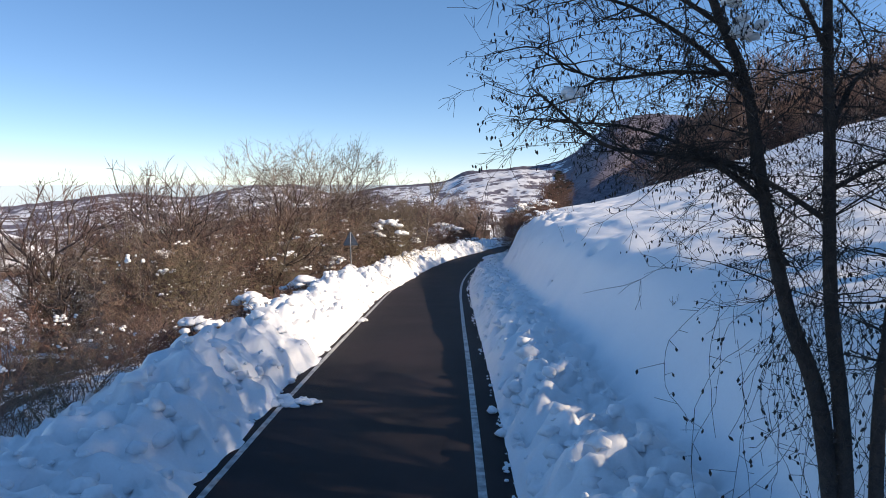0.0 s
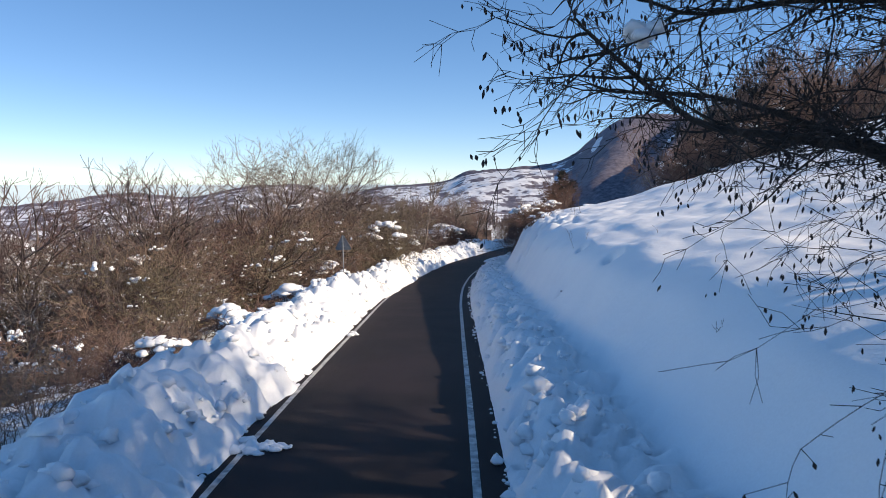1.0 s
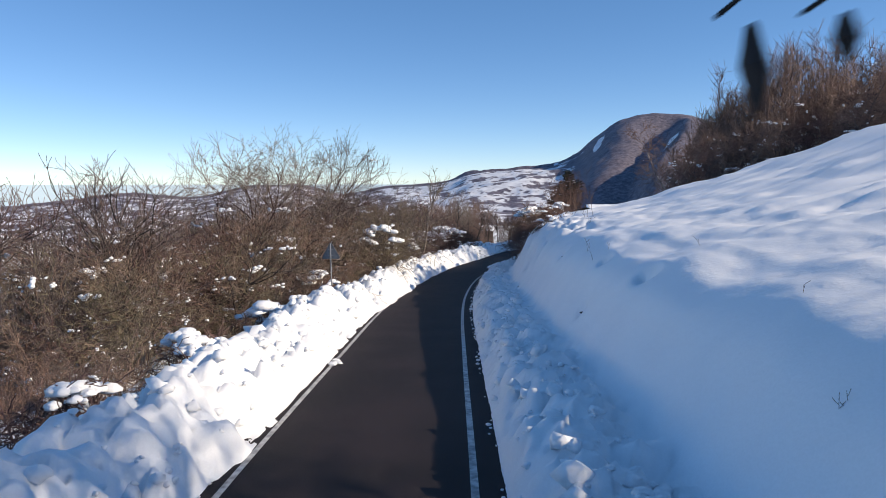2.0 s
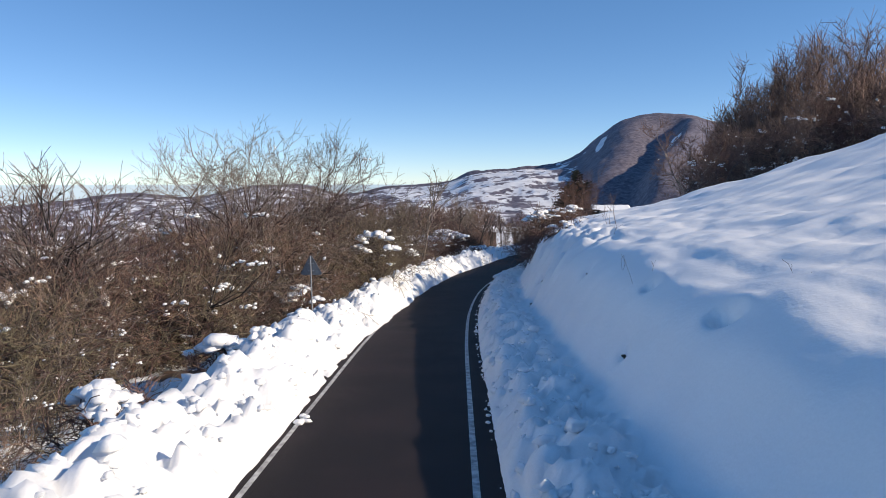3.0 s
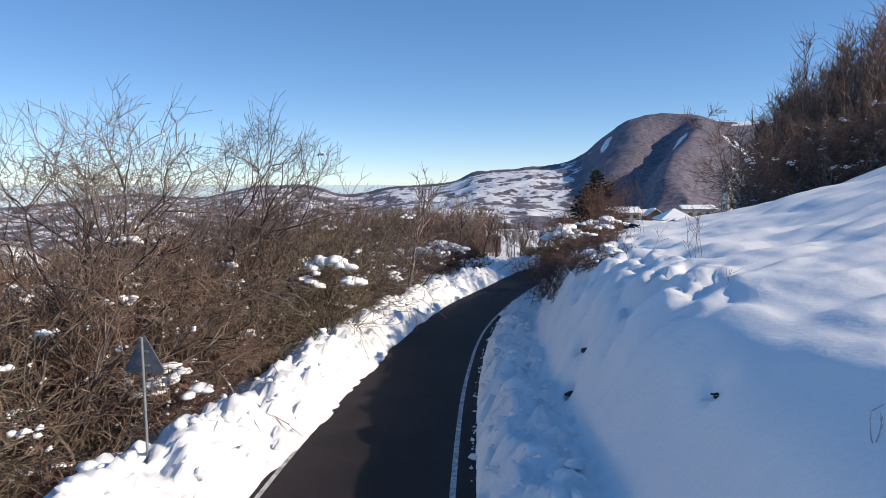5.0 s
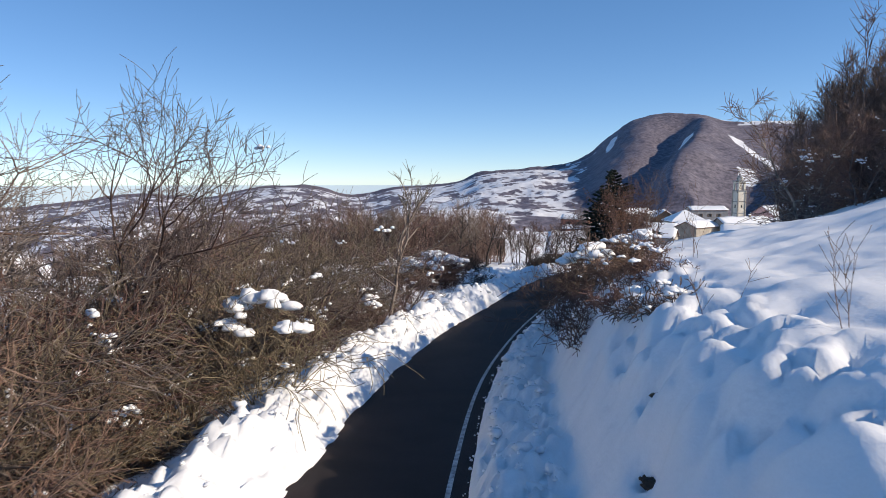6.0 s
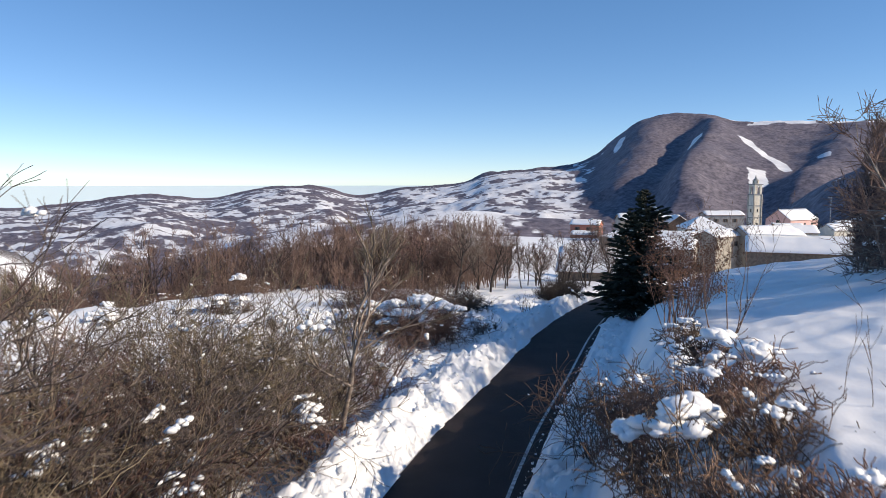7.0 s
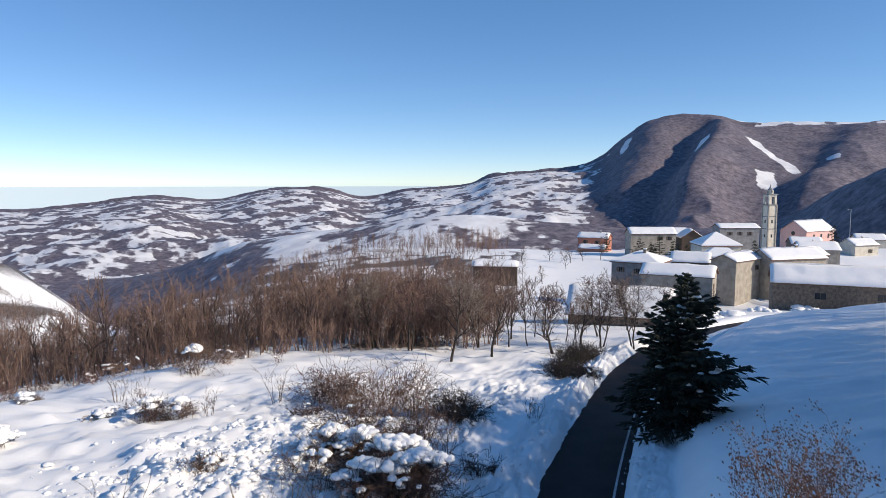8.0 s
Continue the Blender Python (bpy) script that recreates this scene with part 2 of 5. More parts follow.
def layered(m, attribute, color, second, scale, hard=0.1, grain=None):
    """Lays a second cover over a material where the named mesh attribute says so, with a ragged edge."""
    n, k = m.node_tree.nodes, m.node_tree.links
    b = n["Principled BSDF"]
    under = b.inputs["Base Color"].links[0].from_socket
    at = n.new("ShaderNodeAttribute")
    at.attribute_name = attribute
    place = n.new("ShaderNodeTexCoord").outputs["Object"]
    t = n.new("ShaderNodeTexNoise")
    t.inputs["Scale"].default_value, t.inputs["Detail"].default_value, t.inputs["Roughness"].default_value = scale, 7, 0.62
    k.new(place, t.inputs["Vector"])
    add = n.new("ShaderNodeMath")
    add.operation = "ADD"
    k.new(at.outputs["Fac"], add.inputs[0])
    k.new(t.outputs["Fac"], add.inputs[1])
    r = n.new("ShaderNodeMapRange")
    r.inputs["From Min"].default_value, r.inputs["From Max"].default_value = 1.0 - hard, 1.0 + hard
    k.new(add.outputs[0], r.inputs["Value"])
    cover = n.new("ShaderNodeMix")
    cover.data_type = "RGBA"
    cover.inputs["A"].default_value, cover.inputs["B"].default_value = (*color, 1), (*second, 1)
    f = n.new("ShaderNodeTexNoise")
    f.inputs["Scale"].default_value, f.inputs["Detail"].default_value, f.inputs["Roughness"].default_value = grain or scale * 5, 6, 0.75
    k.new(place, f.inputs["Vector"])
    w = n.new("ShaderNodeMapRange")
    w.inputs["From Min"].default_value, w.inputs["From Max"].default_value = (0.3, 0.6) if grain else (0.0, 1.0)
    k.new(f.outputs["Fac"], w.inputs["Value"])
    k.new(w.outputs["Result"], cover.inputs["Factor"])
    mix = n.new("ShaderNodeMix")
    mix.data_type = "RGBA"
    k.new(r.outputs["Result"], mix.inputs["Factor"])
    k.new(under, mix.inputs["A"])
    k.new(cover.outputs["Result"], mix.inputs["B"])
    k.new(mix.outputs["Result"], b.inputs["Base Color"])
    return m


def dull(m, level):
    """Lowers the gloss of a rough surface."""
    m.node_tree.nodes["Principled BSDF"].inputs["Specular IOR Level"].default_value = level
    return m


SNOW = material("snow", (0.88, 0.89, 0.91), 0.55, second=(0.84, 0.86, 0.89), scale=0.8, fine=0.03, fine_scale=30, bump=0.35, bump_scale=9)
GROUND = layered(material("ground_snow", (0.88, 0.89, 0.91), 0.55, second=(0.84, 0.86, 0.89), scale=0.5, fine=0.03, fine_scale=25, bump=0.25, bump_scale=7), "litter", (0.11, 0.07, 0.045), (0.05, 0.033, 0.024), 1.6, 0.12)
ASPHALT = dull(material("asphalt", (0.028, 0.0205, 0.0225), 0.75, second=(0.018, 0.0145, 0.016), scale=0.5, fine=0.35, fine_scale=60, bump=0.25, bump_scale=120), 0.18)
PAINT = material("road_paint", (0.56, 0.56, 0.55), 0.6, second=(0.24, 0.235, 0.235), scale=5, fine=0.2)
BARK = material("dark_bark", (0.055, 0.042, 0.036), 0.85, second=(0.03, 0.024, 0.022), scale=9, fine=0.3, fine_scale=60, bump=0.6, bump_scale=40)
TWIG = material("brown_twigs", (0.25, 0.155, 0.125), 0.8, second=(0.07, 0.044, 0.038), scale=0.9, spread=0.5)
TWIG_RED = material("reddish_twigs", (0.235, 0.14, 0.107), 0.8, second=(0.12, 0.068, 0.055), scale=1.2, spread=0.25)
TWIG_OLIVE = material("lichened_twigs", (0.25, 0.195, 0.13), 0.85, second=(0.085, 0.068, 0.05), scale=1.5, spread=0.4)
TWIG_GREY = material("grey_branches", (0.27, 0.215, 0.185), 0.85, second=(0.085, 0.064, 0.058), scale=2.0, spread=0.35)
TWIG_DARK = material("dark_brown_twigs", (0.15, 0.09, 0.065), 0.8, second=(0.08, 0.05, 0.04), scale=1.2, spread=0.3)
WOODLAND = material("far_bare_trees", (0.25, 0.165, 0.135), 0.85, second=(0.115, 0.074, 0.062), scale=0.12, fine=0.35, fine_scale=1.5)
LEAF = material("withered_leaves", (0.17, 0.08, 0.042), 0.8, second=(0.09, 0.045, 0.028), scale=4, spread=0.2)
CATKIN = material("dry_catkins", (0.035, 0.026, 0.024), 0.8)
NEEDLE = material("spruce_needles", (0.016, 0.023, 0.013), 0.8, second=(0.028, 0.034, 0.018), scale=3, spread=0.2)
SOIL_SHADE = material("soil_and_shade", (0.07, 0.045, 0.03), 0.9, second=(0.035, 0.025, 0.018), scale=6, bump=0.5)
ZINC = material("galvanised_steel", (0.34, 0.36, 0.38), 0.5, 0.4, second=(0.27, 0.29, 0.31), scale=5)
SIGN_BACK = material("grey_sign_back", (0.20, 0.22, 0.24), 0.5, 0.2, second=(0.15, 0.165, 0.18), scale=8)
WALLS = {
    "grey": material("grey_render", (0.27, 0.27, 0.275), 0.85, second=(0.19, 0.19, 0.195), scale=0.6, fine=0.08, fine_scale=12),
    "beige": material("beige_render", (0.38, 0.345, 0.30), 0.85, second=(0.27, 0.245, 0.21), scale=0.6, fine=0.08, fine_scale=12),
    "pink": material("pink_render", (0.66, 0.43, 0.40), 0.85, second=(0.60, 0.38, 0.35), scale=0.6, fine=0.06, fine_scale=12),
    "red": material("red_render", (0.48, 0.20, 0.14), 0.85, second=(0.42, 0.17, 0.12), scale=0.6, fine=0.06, fine_scale=12),
    "stone": material("rubble_stone", (0.22, 0.18, 0.14), 0.9, second=(0.12, 0.10, 0.085), scale=1.6, fine=0.3, fine_scale=6, bump=0.5, bump_scale=4),
    "cream": material("cream_render", (0.62, 0.58, 0.50), 0.85, second=(0.50, 0.465, 0.40), scale=0.5, fine=0.08, fine_scale=8),
}
TILE = material("roof_tiles", (0.20, 0.10, 0.07), 0.85, second=(0.12, 0.07, 0.055), scale=2.5)
WOOD = material("weathered_wood", (0.12, 0.08, 0.055), 0.8, second=(0.07, 0.05, 0.04), scale=3)
PANE = material("window_glass", (0.03, 0.035, 0.04), 0.12)
FRAME = material("window_frame", (0.20, 0.17, 0.15), 0.6)


# ---------------------------------------------------------------- mesh helpers
def sheet(name, px, py, pz, mat, smooth=True, attributes=None, flip=False):
    """A mesh object from a grid of places (rows x columns)."""
    r, c = px.shape
    me = bpy.data.meshes.new(name)
    i = np.arange(r * c).reshape(r, c)
    quads = np.stack([i[:-1, :-1], i[:-1, 1:], i[1:, 1:], i[1:, :-1]], -1).reshape(-1, 4)
    if flip:
        quads = quads[:, ::-1]
    fill(me, np.stack([px, py, pz], -1).reshape(-1, 3), quads, smooth)
    for key, values in (attributes or {}).items():
        me.attributes.new(key, "FLOAT", "POINT").data.foreach_set("value", np.ascontiguousarray(values, np.float32).ravel())
    me.materials.append(mat)
    return new(name, me)


def fill(me, verts, faces, smooth=False):
    """Fills a mesh from arrays of vertices and of faces with equal corners."""
    verts, faces = np.ascontiguousarray(verts, np.float32), np.ascontiguousarray(faces, np.int32)
    me.vertices.add(len(verts))
    me.vertices.foreach_set("co", verts.ravel())
    me.loops.add(faces.size)
    me.loops.foreach_set("vertex_index", faces.ravel())
    me.polygons.add(len(faces))
    me.polygons.foreach_set("loop_start", np.arange(0, faces.size, faces.shape[1], dtype=np.int32))
    me.polygons.foreach_set("use_smooth", np.full(len(faces), smooth))
    me.update(calc_edges=True)
    me.validate()


def empty(name):
    ob = new(name)
    ob.empty_display_size = 0.3
    return ob


def link(name, me, mat, parent=None, label=""):
    ob = new(name, me)
    if not me.materials:
        me.materials.append(mat)
    ob.parent = parent
    if label:
        ob["label"] = label
    return ob


def part(name, bm, mat, parent=None, label=""):
    """Links a bmesh as one mesh object under a thing or a part."""
    me = bpy.data.meshes.new(name)
    bm.normal_update()
    bm.to_mesh(me)
    bm.free()
    return link(name, me, mat, parent, label)


def box(bm, x0, x1, y0, y1, z0, z1):
    v = [bm.verts.new((x, y, z)) for z in (z0, z1) for x, y in ((x0, y0), (x1, y0), (x1, y1), (x0, y1))]
    for f in ((3, 2, 1, 0), (4, 5, 6, 7), (0, 1, 5, 4), (1, 2, 6, 5), (2, 3, 7, 6), (3, 0, 4, 7)):
        bm.faces.new([v[i] for i in f])
    return v


def boxed(x0, x1, y0, y1, z0, z1, bevel=0.0):
    bm = bmesh.new()
    box(bm, x0, x1, y0, y1, z0, z1)
    if bevel:
        bmesh.ops.bevel(bm, geom=bm.edges[:], offset=bevel, segments=2, affect="EDGES")
    return bm


def tubes(name, segs, sides=3):
    """A mesh of tapered round pieces from rows of start, end, radius, radius."""
    s = np.array(segs, float).reshape(-1, 8)
    p, q, r0, r1 = s[:, :3], s[:, 3:6], s[:, 6], s[:, 7]
    d = q - p
    d /= np.linalg.norm(d, axis=1, keepdims=True) + 1e-9
    ref = np.where(np.abs(d[:, 2:3]) > 0.9, [[1.0, 0, 0]], [[0, 0, 1.0]])
    u = np.cross(d, ref)
    u /= np.linalg.norm(u, axis=1, keepdims=True) + 1e-9
    w = np.cross(d, u)
    ang = np.arange(sides) * 2 * math.pi / sides
    ring = np.cos(ang)[None, :, None] * u[:, None] + np.sin(ang)[None, :, None] * w[:, None]
    v = np.concatenate([p[:, None] + ring * r0[:, None, None], q[:, None] + ring * r1[:, None, None]], 1)
    k = np.arange(sides)
    f = np.stack([k, (k + 1) % sides, (k + 1) % sides + sides, k + sides], -1)
    faces = (np.arange(len(s))[:, None, None] * 2 * sides + f[None]).reshape(-1, 4)
    me = bpy.data.meshes.new(name)
    fill(me, v.reshape(-1, 3), faces, True)
    return me


def grow(rng, segs, p, d, length, r, depth, wander=0.18, rise=0.05, kids=3, ratio=0.6, angle=0.8, steps=4, tips=None, bare=0.25):
    """Grows a bough with its side shoots into segs."""
    p, d = Vector(p), Vector(d).normalized()
    n = max(2, steps)
    way = []
    for i in range(n):
        d = (d + Vector((rng.gauss(0, wander), rng.gauss(0, wander), rng.gauss(0, wander) + rise))).normalized()
        q = p + d * (length / n)
        a, b = r * (1 - 0.75 * i / n), r * (1 - 0.75 * (i + 1) / n)
        segs.append((*p, *q, a, b))
        way.append((q.copy(), d.copy(), b, (i + 1) / n))
        p = q
    if depth > 0:
        for _ in range(kids):
            k = rng.random() * (1 - bare) + bare
            q, dd, b, s = way[min(n - 1, int(k * n))]
            side = Vector((rng.gauss(0, 1), rng.gauss(0, 1), rng.gauss(0, 1))).cross(dd)
            if side.length < 1e-3:
                continue
            t = angle * rng.uniform(0.6, 1.25)
            nd = dd * math.cos(t) + side.normalized() * math.sin(t)
            grow(rng, segs, q, nd, length * ratio * rng.uniform(0.65, 1.2), max(b * 0.7, 0.0025), depth - 1, wander, rise, kids, ratio, angle, max(2, steps - 2), tips, 0.12)
    elif tips is not None:
        tips.append(p.copy())


def blobs(name, places, rng, squash=0.6, rings=5, around=8, jag=0.0):
    """A mesh of uneven rounded snow clumps from rows of place and radius."""
    th = np.linspace(0, math.pi, rings + 1)
    ph = np.arange(around) * 2 * math.pi / around
    unit = np.array([[math.sin(a) * math.cos(b), math.sin(a) * math.sin(b), math.cos(a)] for a in th for b in ph])
    f = []
    for i in range(rings):
        for j in range(around):
            k = (j + 1) % around
            f.append((i * around + j, (i + 1) * around + j, (i + 1) * around + k, i * around + k))
    f = np.array(f)
    vs, fs = [], []
    for n, (x, y, z, r) in enumerate(places):
        amp = np.array([[rng.uniform(0.75 - jag, 1.2 + jag) for _ in range(around)] for _ in range(rings + 1)])
        amp[0], amp[-1] = 1, 0.9
        v = unit * amp.reshape(-1, 1) * r * np.array([rng.uniform(0.8, 1.3), rng.uniform(0.8, 1.3), squash])
        v[:, 2] = np.where(v[:, 2] < 0, v[:, 2] * 0.55, v[:, 2])
        vs.append(v + np.array([x, y, z]))
        fs.append(f + n * len(unit))
    me = bpy.data.meshes.new(name)
    fill(me, np.concatenate(vs), np.concatenate(fs), True)
    return me


# ---------------------------------------------------------------- ground
def spaced(first, start, growth, end):
    out, s = [start], first
    while out[-1] < end:
        out.append(out[-1] + s)
        s *= growth
    return out


rows_near = spaced(0.125, 3.0, 1.003, 132.0)
rows = list(np.arange(-40, 3.0, 1.0)) + rows_near + spaced(0.45, rows_near[-1] + 0.45, 1.03, 4900)
cols_r = spaced(0.125, 13.0, 1.085, 4600)
cols_l = spaced(0.14, 9.5, 1.02, 42.0)
cols_l = cols_l[:-1] + spaced(1.0, cols_l[-1], 1.085, 4600)
cols = [-c for c in reversed(cols_l)] + list(np.arange(-9.4, 12.95, 0.125)) + cols_r
gu, gy = np.meshgrid(np.array(cols), np.array(rows))
gx = gu + road_x(gy)
gz, glit = ground_height(gx, gy)
ground = sheet("ground", gx, gy, gz, GROUND, True, {"litter": np.where(glit > 0.02, 0.12 + 0.62 * glit, -0.6)})
tagged(ground, "deep white snow over sloping fields and valley", "snow", kind="structure")

# road and painted edge lines
ry = np.arange(-40, 214, 0.5)
rl = road_lean(ry)


def ribbon(name, a0, a1, lift, mat, across=2, wobble=0.0):
    off = np.linspace(a0, a1, across)
    yy = np.repeat(ry[:, None], across, 1)
    tx = np.sqrt(1 - rl**2)
    xx = road_x(ry)[:, None] + off[None] * rl[:, None] + wobble * vnoise(ry * 0.8, ry * 0, 5)[:, None]
    yy = yy - off[None] * tx[:, None]
    zz = road_z(yy) + lift + 0 * xx
    return sheet(name, xx, yy, zz, mat)


road = ribbon("road", -2.62, 2.75, 0.0, ASPHALT, 9)
tagged(road, "narrow dark wet asphalt road cleared of snow", "road", kind="structure")
for a0, a1 in ((-2.2, -2.08), (2.06, 2.2)):
    tagged(ribbon("road_line", a0, a1, 0.005, PAINT, 2), "worn white painted edge line on asphalt", "road marking", kind="structure")

# ---------------------------------------------------------------- distance
def bearing(px):
    return math.degrees(math.atan((px - 784) / 1230)) - 2.3


def hillside(name, mat, px, crest, reach, foot, near=0.45, lo=-44, hi=46, count=1000, deep=120, seed=0, rough=1.0, snow=None, ridges=()):
    """Hills seen across the valley: the crest's rise over the eye's level by bearing, at a distance that varies by bearing."""
    az = np.linspace(lo, hi, count)
    rise, dist = curve(px, crest, az), curve(px, reach, az)
    k = np.linspace(0, 1.25, deep)
    A, K = np.meshgrid(np.radians(az), k)
    D = dist[None] * (near + (1 - near) * K)
    top = 12.0 + rise[None] * dist[None] * np.cos(A + radians(2.3))
    bend = 1.35 - 0.40 * step(bearing(960), bearing(1120), np.degrees(A)) * (1 if ridges else 0)
    shape = np.where(K < 1, 1 - (1 - np.clip(K, 0, 1)) ** bend, 1 - (K - 1) * 2.2)
    X, Y = 3.5 + D * np.sin(A), 62 + D * np.cos(A)
    n = fbm(X / 420, Y / 420, 5, seed)
    fold = np.abs(vnoise(X / 300 + 0.3 * n, Y / 700, seed + 9))
    Z = foot + (top - foot) * shape + rough * (n * 26 + (0.3 - fold) * 50) * np.clip(1.0 - K, 0.0, 1) * np.clip(K * 5, 0, 1) + rough * 5 * fbm(X / 90, Y / 90, 4, seed + 3) * np.clip(K * 4, 0, 1)
    for at, amp, steep, broad, lean in ridges:      # a rib: steep on one flank, broad on the other
        off = np.degrees(A) - at - lean * (K - 0.9) + 0.5 * vnoise(K * 5, K * 0, seed + 21)
        Z = Z + amp * np.exp(-((off / np.where(off < 0, steep, broad)) ** 2)) * step(0.08, 0.45, K) * step(1.0, 0.9, K)
    Z = np.where(K < 0.97, np.minimum(Z, 12.0 + (rise[None] - 0.004) * D * np.cos(A + radians(2.3))), Z) if ridges else Z
    s = snow(A, K, X, Y) if snow else 0 * Z
    return sheet(name, X, Y, Z, mat, True, {"litter": s}, flip=True)


# Wood tones lightened and turned violet-blue: distance haze put into the colour.
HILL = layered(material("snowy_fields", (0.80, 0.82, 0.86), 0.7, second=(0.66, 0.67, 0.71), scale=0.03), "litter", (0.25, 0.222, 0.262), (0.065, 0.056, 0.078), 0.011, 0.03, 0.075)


# crest lines by bearing
far_px = [bearing(p) for p in (-300, 0, 130, 270, 380, 480, 580, 640, 720, 830, 870, 950, 1040, 1070, 1100, 1150, 1200, 1270, 1300, 1400, 1568, 1900)]
far_up = [(322 - p) / 1230 for p in (370, 371, 362, 345, 351, 332, 333, 347, 333, 322, 309, 300, 287, 272, 244, 212, 203, 208, 217, 217, 214, 205)]
far_at = [3600, 3600, 3600, 3500, 3500, 3400, 3300, 3300, 3200, 3050, 3000, 2950, 2900, 2880, 2860, 2850, 2850, 2850, 2850, 2850, 2850, 2850]


CLEARINGS = ((1362, 0.64, 0.5, 0.10, 17.0), (1352, 0.48, 0.8, 0.04, 3.0), (1237, 0.68, 0.45, 0.05, -6.0), (1103, 0.86, 0.35, 0.06, -5.0), (1470, 0.58, 0.5, 0.02, 8.0))


def far_snow(A, K, X, Y):
    b = np.degrees(A)
    fields = step(bearing(640), bearing(760), b) * step(bearing(1085), bearing(1000), b) * step(0.98, 0.9, K)
    left = step(bearing(760), bearing(560), b)
    dome = step(bearing(1020), bearing(1090), b)
    ridge_snow = step(bearing(1275), bearing(1310), b) * step(0.88, 0.97, K) * step(-0.35, 0.25, vnoise(X / 45, Y / 30, 95))
    speck = 0.08 * vnoise(X / 16, Y / 16, 91) + 0.09 * vnoise(X / 38, Y / 38, 92) + 0.05 * vnoise(X / 8, Y / 8, 94)
    bare = 0 * K                                    # treeless clearings on the mountain
    for at, k, wide, deep_, lean in CLEARINGS:
        bare = np.maximum(bare, np.exp(-((((b - bearing(at)) + lean * (K - k)) / wide) ** 4 + ((K - k) / deep_) ** 4)))
    return 0.555 - 0.09 * fields - 0.035 * left + 0.20 * dome - 0.45 * ridge_snow - 0.5 * bare + 0.25 * step(0.955, 0.985, K) * (1 - ridge_snow) * (1 - dome) + speck * (1 - 0.5 * dome)


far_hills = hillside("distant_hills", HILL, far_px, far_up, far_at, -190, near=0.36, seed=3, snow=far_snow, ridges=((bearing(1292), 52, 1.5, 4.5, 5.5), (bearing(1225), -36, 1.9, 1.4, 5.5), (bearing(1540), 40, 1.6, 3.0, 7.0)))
tagged(far_hills, "far wooded hills and rounded mountain with snowy fields", "mountains", kind="structure")

spur_px = [bearing(p) for p in (-300, 0, 150, 250, 350, 420, 520, 640, 780, 900, 1000, 1100, 1250, 1400, 1480, 1568, 1900)]
spur_up = [(322 - p) / 1230 for p in (560, 545, 520, 492, 455, 432, 412, 398, 385, 385, 395, 402, 405, 375, 330, 295, 200)]
spur_at = [1300, 1300, 1300, 1250, 1200, 1150, 1100, 1050, 1000, 1000, 1000, 1000, 950, 900, 850, 800, 800]


def spur_snow(A, K, X, Y):
    b = np.degrees(A)
    fields = step(bearing(330), bearing(440), b) * step(bearing(1120), bearing(950), b)
    return 0.70 - 0.22 * fields + 0.2 * step(bearing(1250), bearing(1400), b) + 0.06 * vnoise(X / 12, Y / 12, 93)


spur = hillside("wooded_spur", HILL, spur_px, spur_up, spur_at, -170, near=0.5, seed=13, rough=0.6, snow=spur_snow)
tagged(spur, "nearer hill spur with woods and snow patches", "hill", kind="structure")

# Far plain as a backdrop: pale haze put into its colour and a faint glow.
PAINTED_HAZE = bpy.data.materials.new("painted_haze_plain")
PAINTED_HAZE.use_nodes = True
hn, hk = PAINTED_HAZE.node_tree.nodes, PAINTED_HAZE.node_tree.links
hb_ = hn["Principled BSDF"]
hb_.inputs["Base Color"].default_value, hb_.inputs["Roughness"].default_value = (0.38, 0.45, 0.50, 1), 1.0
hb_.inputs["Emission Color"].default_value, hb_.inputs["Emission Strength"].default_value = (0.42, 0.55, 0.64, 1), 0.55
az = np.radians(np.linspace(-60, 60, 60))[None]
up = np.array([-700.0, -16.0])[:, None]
backdrop = sheet("backdrop", 3.5 + 4650 * np.sin(az) + 0 * up, 62 + 4650 * np.cos(az) + 0 * up, up + 0 * az, PAINTED_HAZE, True, flip=True)
tagged(backdrop, "pale blue far plain beyond the hills, haze and glow painted in", "distance", kind="structure")


# ---------------------------------------------------------------- plants
rng = random.Random(11)


def caught(g, rows, count, size=1.0):
    """Bits of snow lying along twigs, each of a few grown-together lumps."""
    out = []
    for _ in range(count):
        q = rows[g.randrange(len(rows))]
        heavy = g.random() < 0.28
        r = g.uniform(0.03, 0.07) * size * (1.5 if heavy else 0.8)
        way = g.uniform(0, 6.28)
        for k in range(g.randrange(6, 14) if heavy else g.randrange(2, 5)):
            t, s = g.uniform(-0.2, 1.2), g.gauss(0, r * (2.4 if heavy else 0.9))
            out.append((q[0] + (q[3] - q[0]) * t + math.cos(way) * s, q[1] + (q[4] - q[1]) * t + math.sin(way) * s, q[2] + (q[5] - q[2]) * t + g.gauss(0.01, r * 0.35), r * g.uniform(0.6, 1.25)))
    return out


